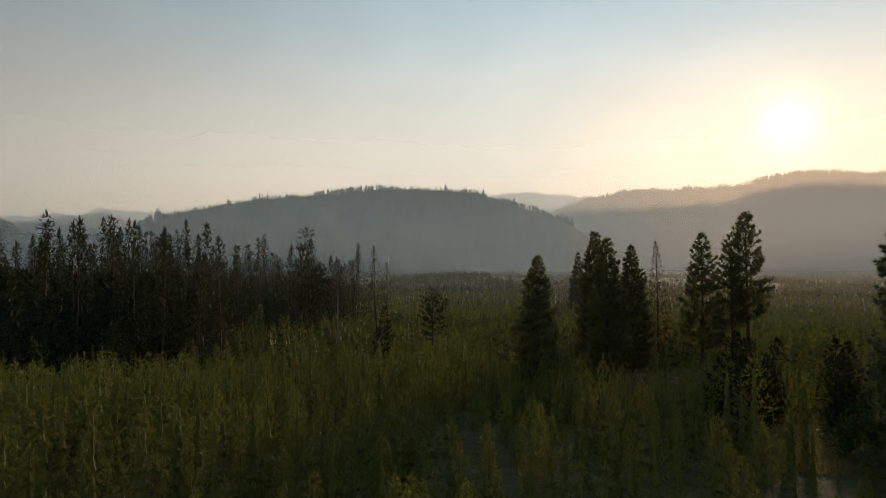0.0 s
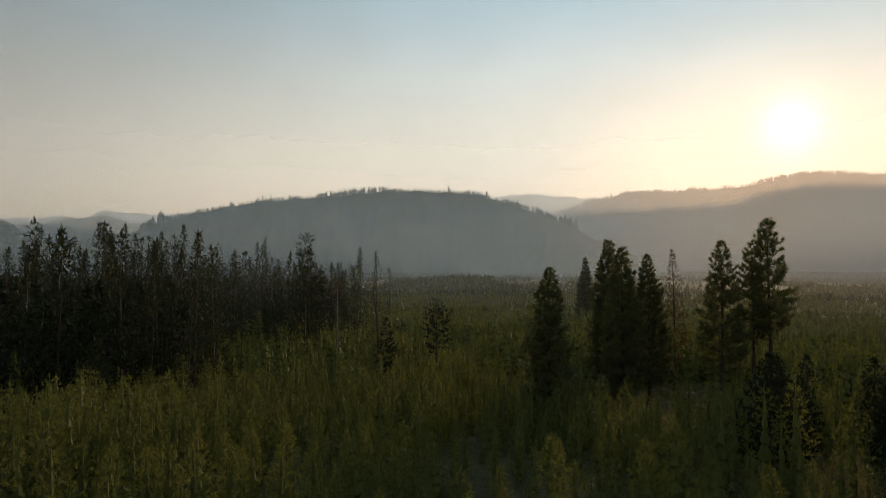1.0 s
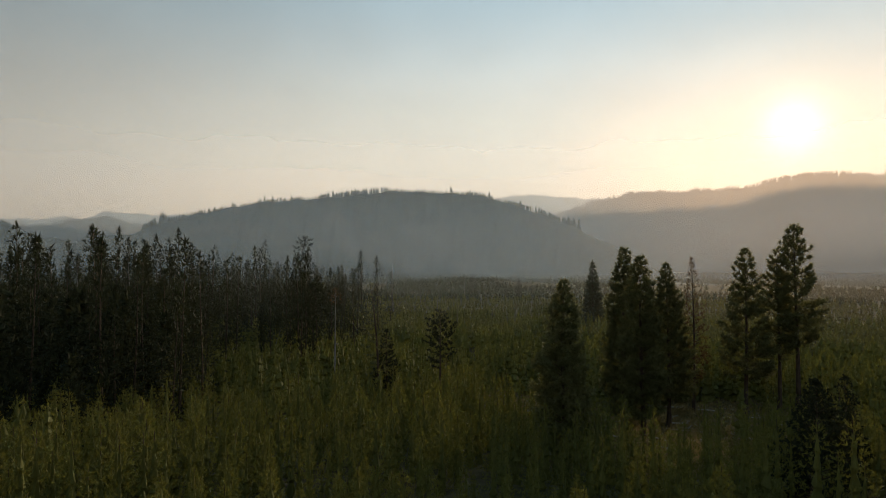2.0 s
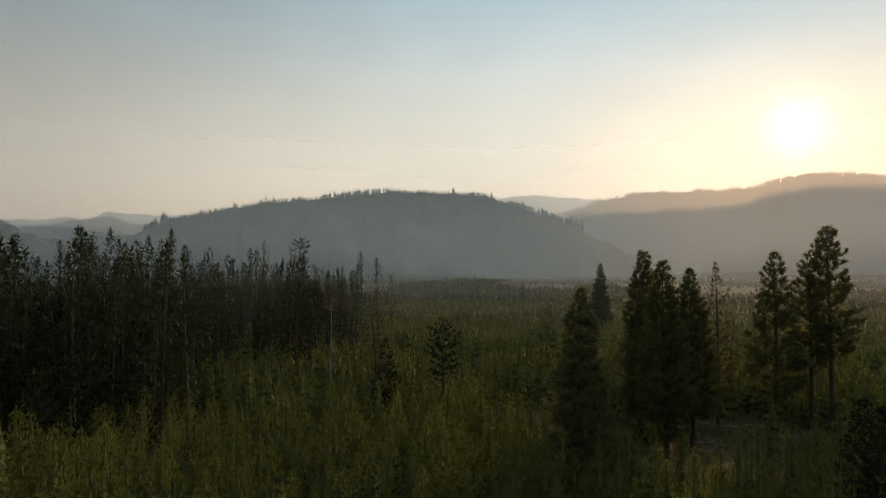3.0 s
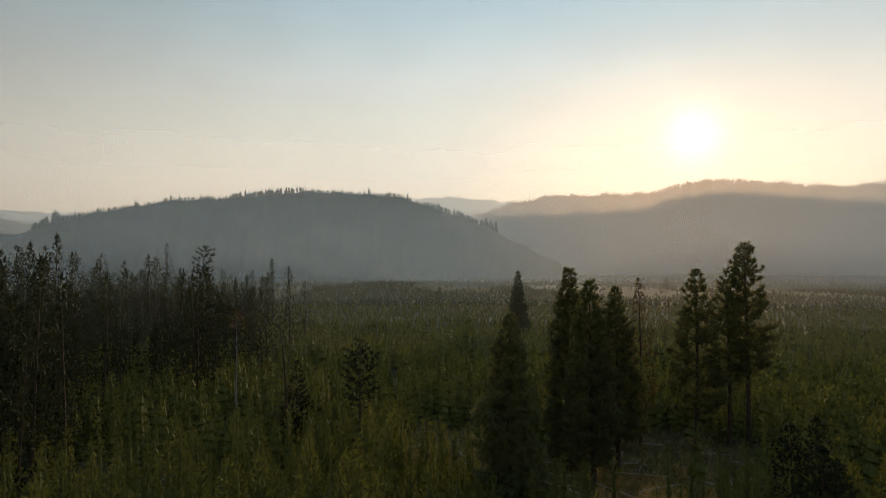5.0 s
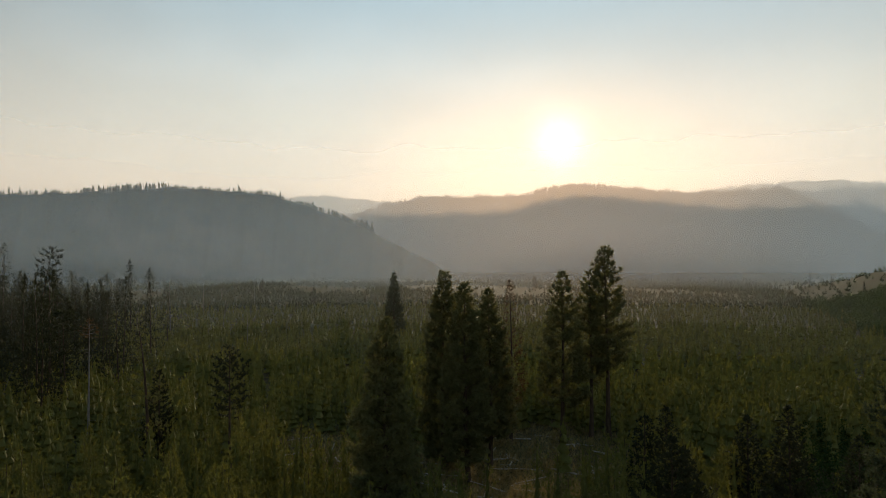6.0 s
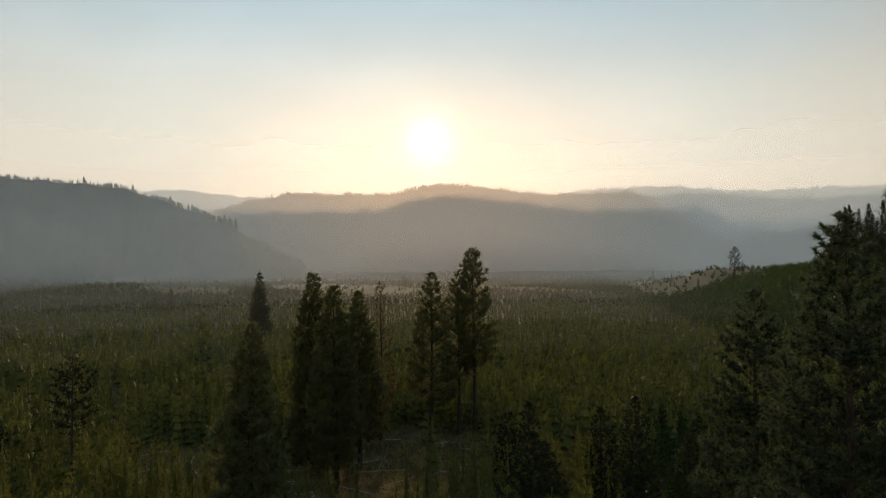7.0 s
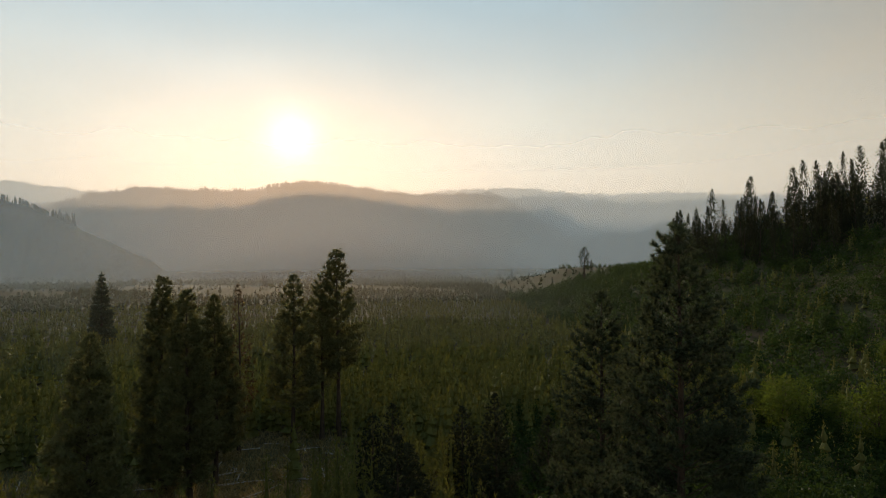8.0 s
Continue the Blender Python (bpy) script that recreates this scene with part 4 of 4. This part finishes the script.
# trees along the crests: a low close fringe with taller groups and single snags
for ridge, (a, dist, top) in enumerate(RIDGES):
    span = (a[-1] - a[0]) * dist.mean()
    n = int(span / 1.3)
    q = rng.uniform(0, len(a) - 1.001, n)
    clump = wobble(q * 0.09, 9, 5, 1.0)
    i = q.astype(int)
    f = q - i
    aa, dd, tt = a[i] * (1 - f) + a[i + 1] * f, dist[i] * (1 - f) + dist[i + 1] * f, top[i] * (1 - f) + top[i + 1] * f
    h_keep = tt > 110
    aa, dd, tt, clump, n = aa[h_keep], dd[h_keep], tt[h_keep], clump[h_keep], int(h_keep.sum())
    back = rng.uniform(-14, 8, n)
    x, y = (dd + back) * np.sin(aa), (dd + back) * np.cos(aa)
    h = (1.0, 1.15, 0.8, 1.0, 0.25, 0.4, 0.6)[ridge] * (rng.uniform(3, 11, n) + np.clip(clump, 0, 1.5) * rng.uniform(2, 11, n)) + (rng.rand(n) < 0.04) * rng.uniform(4, 12, n)
    thin = np.where(rng.rand(n) < 0.12, 0.1, rng.uniform(0.2, 0.36, n))
    m = 3 * n
    v, f4 = blades(np.repeat(np.stack([x, y, tt - 3], -1), 3, 0), unit(np.stack([rng.normal(size=m) * 0.07, rng.normal(size=m) * 0.07, np.ones(m)], -1)), np.repeat(h + 3, 3) * rng.uniform(0.8, 1.05, m), np.repeat(h * thin, 3), rng)
    # the darkest needles put the backlit silhouette into the fringe's colour
    tagged(new("crest_trees", mesh_from("crest_trees", v, f4, M_DARK_SHADED)), "thin line of conifers on a mountain crest", "trees", kind="stuff")

# ---- broad-leaved trees and shrubs on the lower hill side ----


def broadleaf(seed, H, R, lobes=14, per=260, leaf=(0.32, 0.22)):
    """A bushy broad-leaved tree: a forked stem and a crown of leafy lobes."""
    r2 = np.random.RandomState(seed)
    wood = [tube(np.array([[0, 0, 0], [0.1, 0, H * 0.3], [0.15, 0.1, H * 0.75]]), np.array([0.16, 0.12, 0.03]) * H / 8, 6)]
    P, D = [], []
    for k in range(lobes):
        u = (k + 0.5) / lobes
        a = k * 2.4 + r2.uniform(-0.4, 0.4)
        rr = R * math.sin(math.pi * (0.12 + 0.8 * u)) * r2.uniform(0.35, 0.75)
        c = np.array([math.cos(a) * rr, math.sin(a) * rr, H * (0.18 + 0.72 * u)])
        wood.append(tube(np.array([[0.08, 0, c[2] * 0.6], c]), np.array([0.05, 0.015]) * H / 8, 4))
        q = unit(r2.normal(size=(per, 3)))
        lobe = R * r2.uniform(0.32, 0.5)
        P.append(c + q * (lobe * r2.uniform(0.45, 1.05, per))[:, None] * np.array([1, 1, 1.15]))
        D.append(unit(q + r2.normal(size=(per, 3)) * 0.8))
    P, D = np.concatenate(P), np.concatenate(D)
    n = len(P)
    return joined(wood), blades(P, D, leaf[0] * r2.uniform(0.6, 1.3, n), leaf[1] * r2.uniform(0.6, 1.3, n), r2, True)


aspen_kinds = [tree_thing("aspen", broadleaf(700 + k, 9.0, 4.6, 16, 300), (M_BARK, M_ASPEN), "bright green bushy broad-leaved tree at the hill foot", "broadleaf tree", "broad-leaved trees by the hill") for k in range(3)]
for x, y, k in ASPENS:
    put(aspen_kinds, x, y, k)
shrub_kinds = [broadleaf(720 + k, 4.8, 2.7, 9, 17, (0.62, 0.44)) for k in range(4)]
n = 6200
hx, hy = rng.uniform(80, 420, n), rng.uniform(20, 330, n)
u = uphill(hx, hy)
keep = (u > 36) & (u < 150) & (rng.rand(n) < 0.8)
# dark brush at the hill's foot
brush_shapes = [broadleaf(730 + k, 4.6, 2.6, 9, 32, (0.38, 0.26)) for k in range(3)]
fx, fy = rng.uniform(37, 120, 1300), rng.uniform(12, 100, 1300)
low = (np.degrees(np.arctan2(fx + 1, fy - 27)) > 47) & (np.hypot(fx + 1, fy - 27) > 20) & (uphill(fx, fy) < 46)
fx, fy = fx[low], fy[low]
forest("brush", brush_shapes, fx, fy, rng.uniform(0.4, 1.0, len(fx)), M_LEAF, "dark green leafy brush at the foot of the hill")
forest("hill_shrubs", shrub_kinds, hx[keep], hy[keep], rng.uniform(0.6, 1.3, keep.sum()), M_LEAF, "green shrubs and young trees on the hill side")

# ---- fallen logs in the clearing ----
log_kinds = []
for k in range(4):
    r2 = np.random.RandomState(600 + k)
    s = np.linspace(0, 1, 7)
    ln = [5.0, 7.0, 4.0, 8.5][k]
    line = np.stack([s * ln, 0.15 * np.sin(s * 4 + k), 0.14 + 0.12 * s], -1)
    pieces = [tube(line, 0.15 * (1 - 0.6 * s), 8)]
    for _ in range(5):
        q = r2.uniform(0.3, 0.95)
        b = np.array([q * ln, 0, 0.2])
        a = r2.uniform(0.3, 2.8)
        pieces.append(tube(np.stack([b, b + np.array([0.3, math.cos(a) * 0.6, math.sin(a) * 0.6])]), np.array([0.035, 0.012]), 4))
    log_kinds.append(tagged(new("fallen_log", mesh_from("fallen_log", *joined(pieces), M_DEAD, True)), "bleached bare log lying on dry grass", "log", "fallen logs in the clearing"))
for k in range(34):
    cx, cy, a, b = CLEARINGS[[1, 1, 2, 3, 1, 2][k % 6]]
    x, y = cx + rng.uniform(-1, 1) * a, cy + rng.uniform(-0.9, 0.9) * b
    put(log_kinds, x, y, rng.uniform(0.6, 1.15))
for k in range(10):
    put(log_kinds, rng.uniform(36, 49), rng.uniform(100, 114), rng.uniform(0.45, 0.85))
for x, y, k in ((13.3, 125.8, 0.8), (15, 119, 0.7), (31, 99, 0.9), (33, 95, 0.7), (47, 114, 0.9), (50, 111, 0.8), (22, 108, 0.9), (19, 113, 0.8), (43, 118, 0.7), (28, 93, 0.8), (-19, 106, 0.9), (-21, 108, 0.7), (-28, 101, 0.8), (-25, 112, 0.9), (9, 104, 0.9), (7, 108, 0.7), (-40, 112, 0.8)):
    put(log_kinds, x, y, k)

# ---- grass in the clearings ----
P = []
for (cx, cy, a, b), n in zip(CLEARINGS[:6], (16000, 14000, 12000, 6000, 5000, 4000)):
    q = rng.uniform(-1.15, 1.15, (n, 2))
    P.append(np.stack([cx + q[:, 0] * a, cy + q[:, 1] * b], -1))
P = np.concatenate(P)
P = np.column_stack([P, terrain(P[:, 0], P[:, 1]) - 0.02])
m = len(P)
v, f = blades(P, unit(np.stack([rng.normal(size=m) * 0.5, rng.normal(size=m) * 0.5, np.ones(m)], -1)), rng.uniform(0.3, 0.8, m), rng.uniform(0.05, 0.16, m), rng, True)
tagged(new("dry_grass", mesh_from("dry_grass", v, f, M_GRASS)), "tufts of dry yellow grass in the clearings", "grass", kind="stuff")

# ---- low golden brush in the clearing ----
brush_kinds = [broadleaf(740 + k, 1.3, 0.8, 6, 22, (0.28, 0.14)) for k in range(4)]
n = 150
bx, by = rng.uniform(6, 52, n), rng.uniform(82, 122, n)
keep = open_ground(bx, by)
forest("golden_brush", brush_kinds, bx[keep], by[keep], rng.uniform(0.5, 1.2, keep.sum()), M_GRASS, "low golden-brown brush in the clearing")
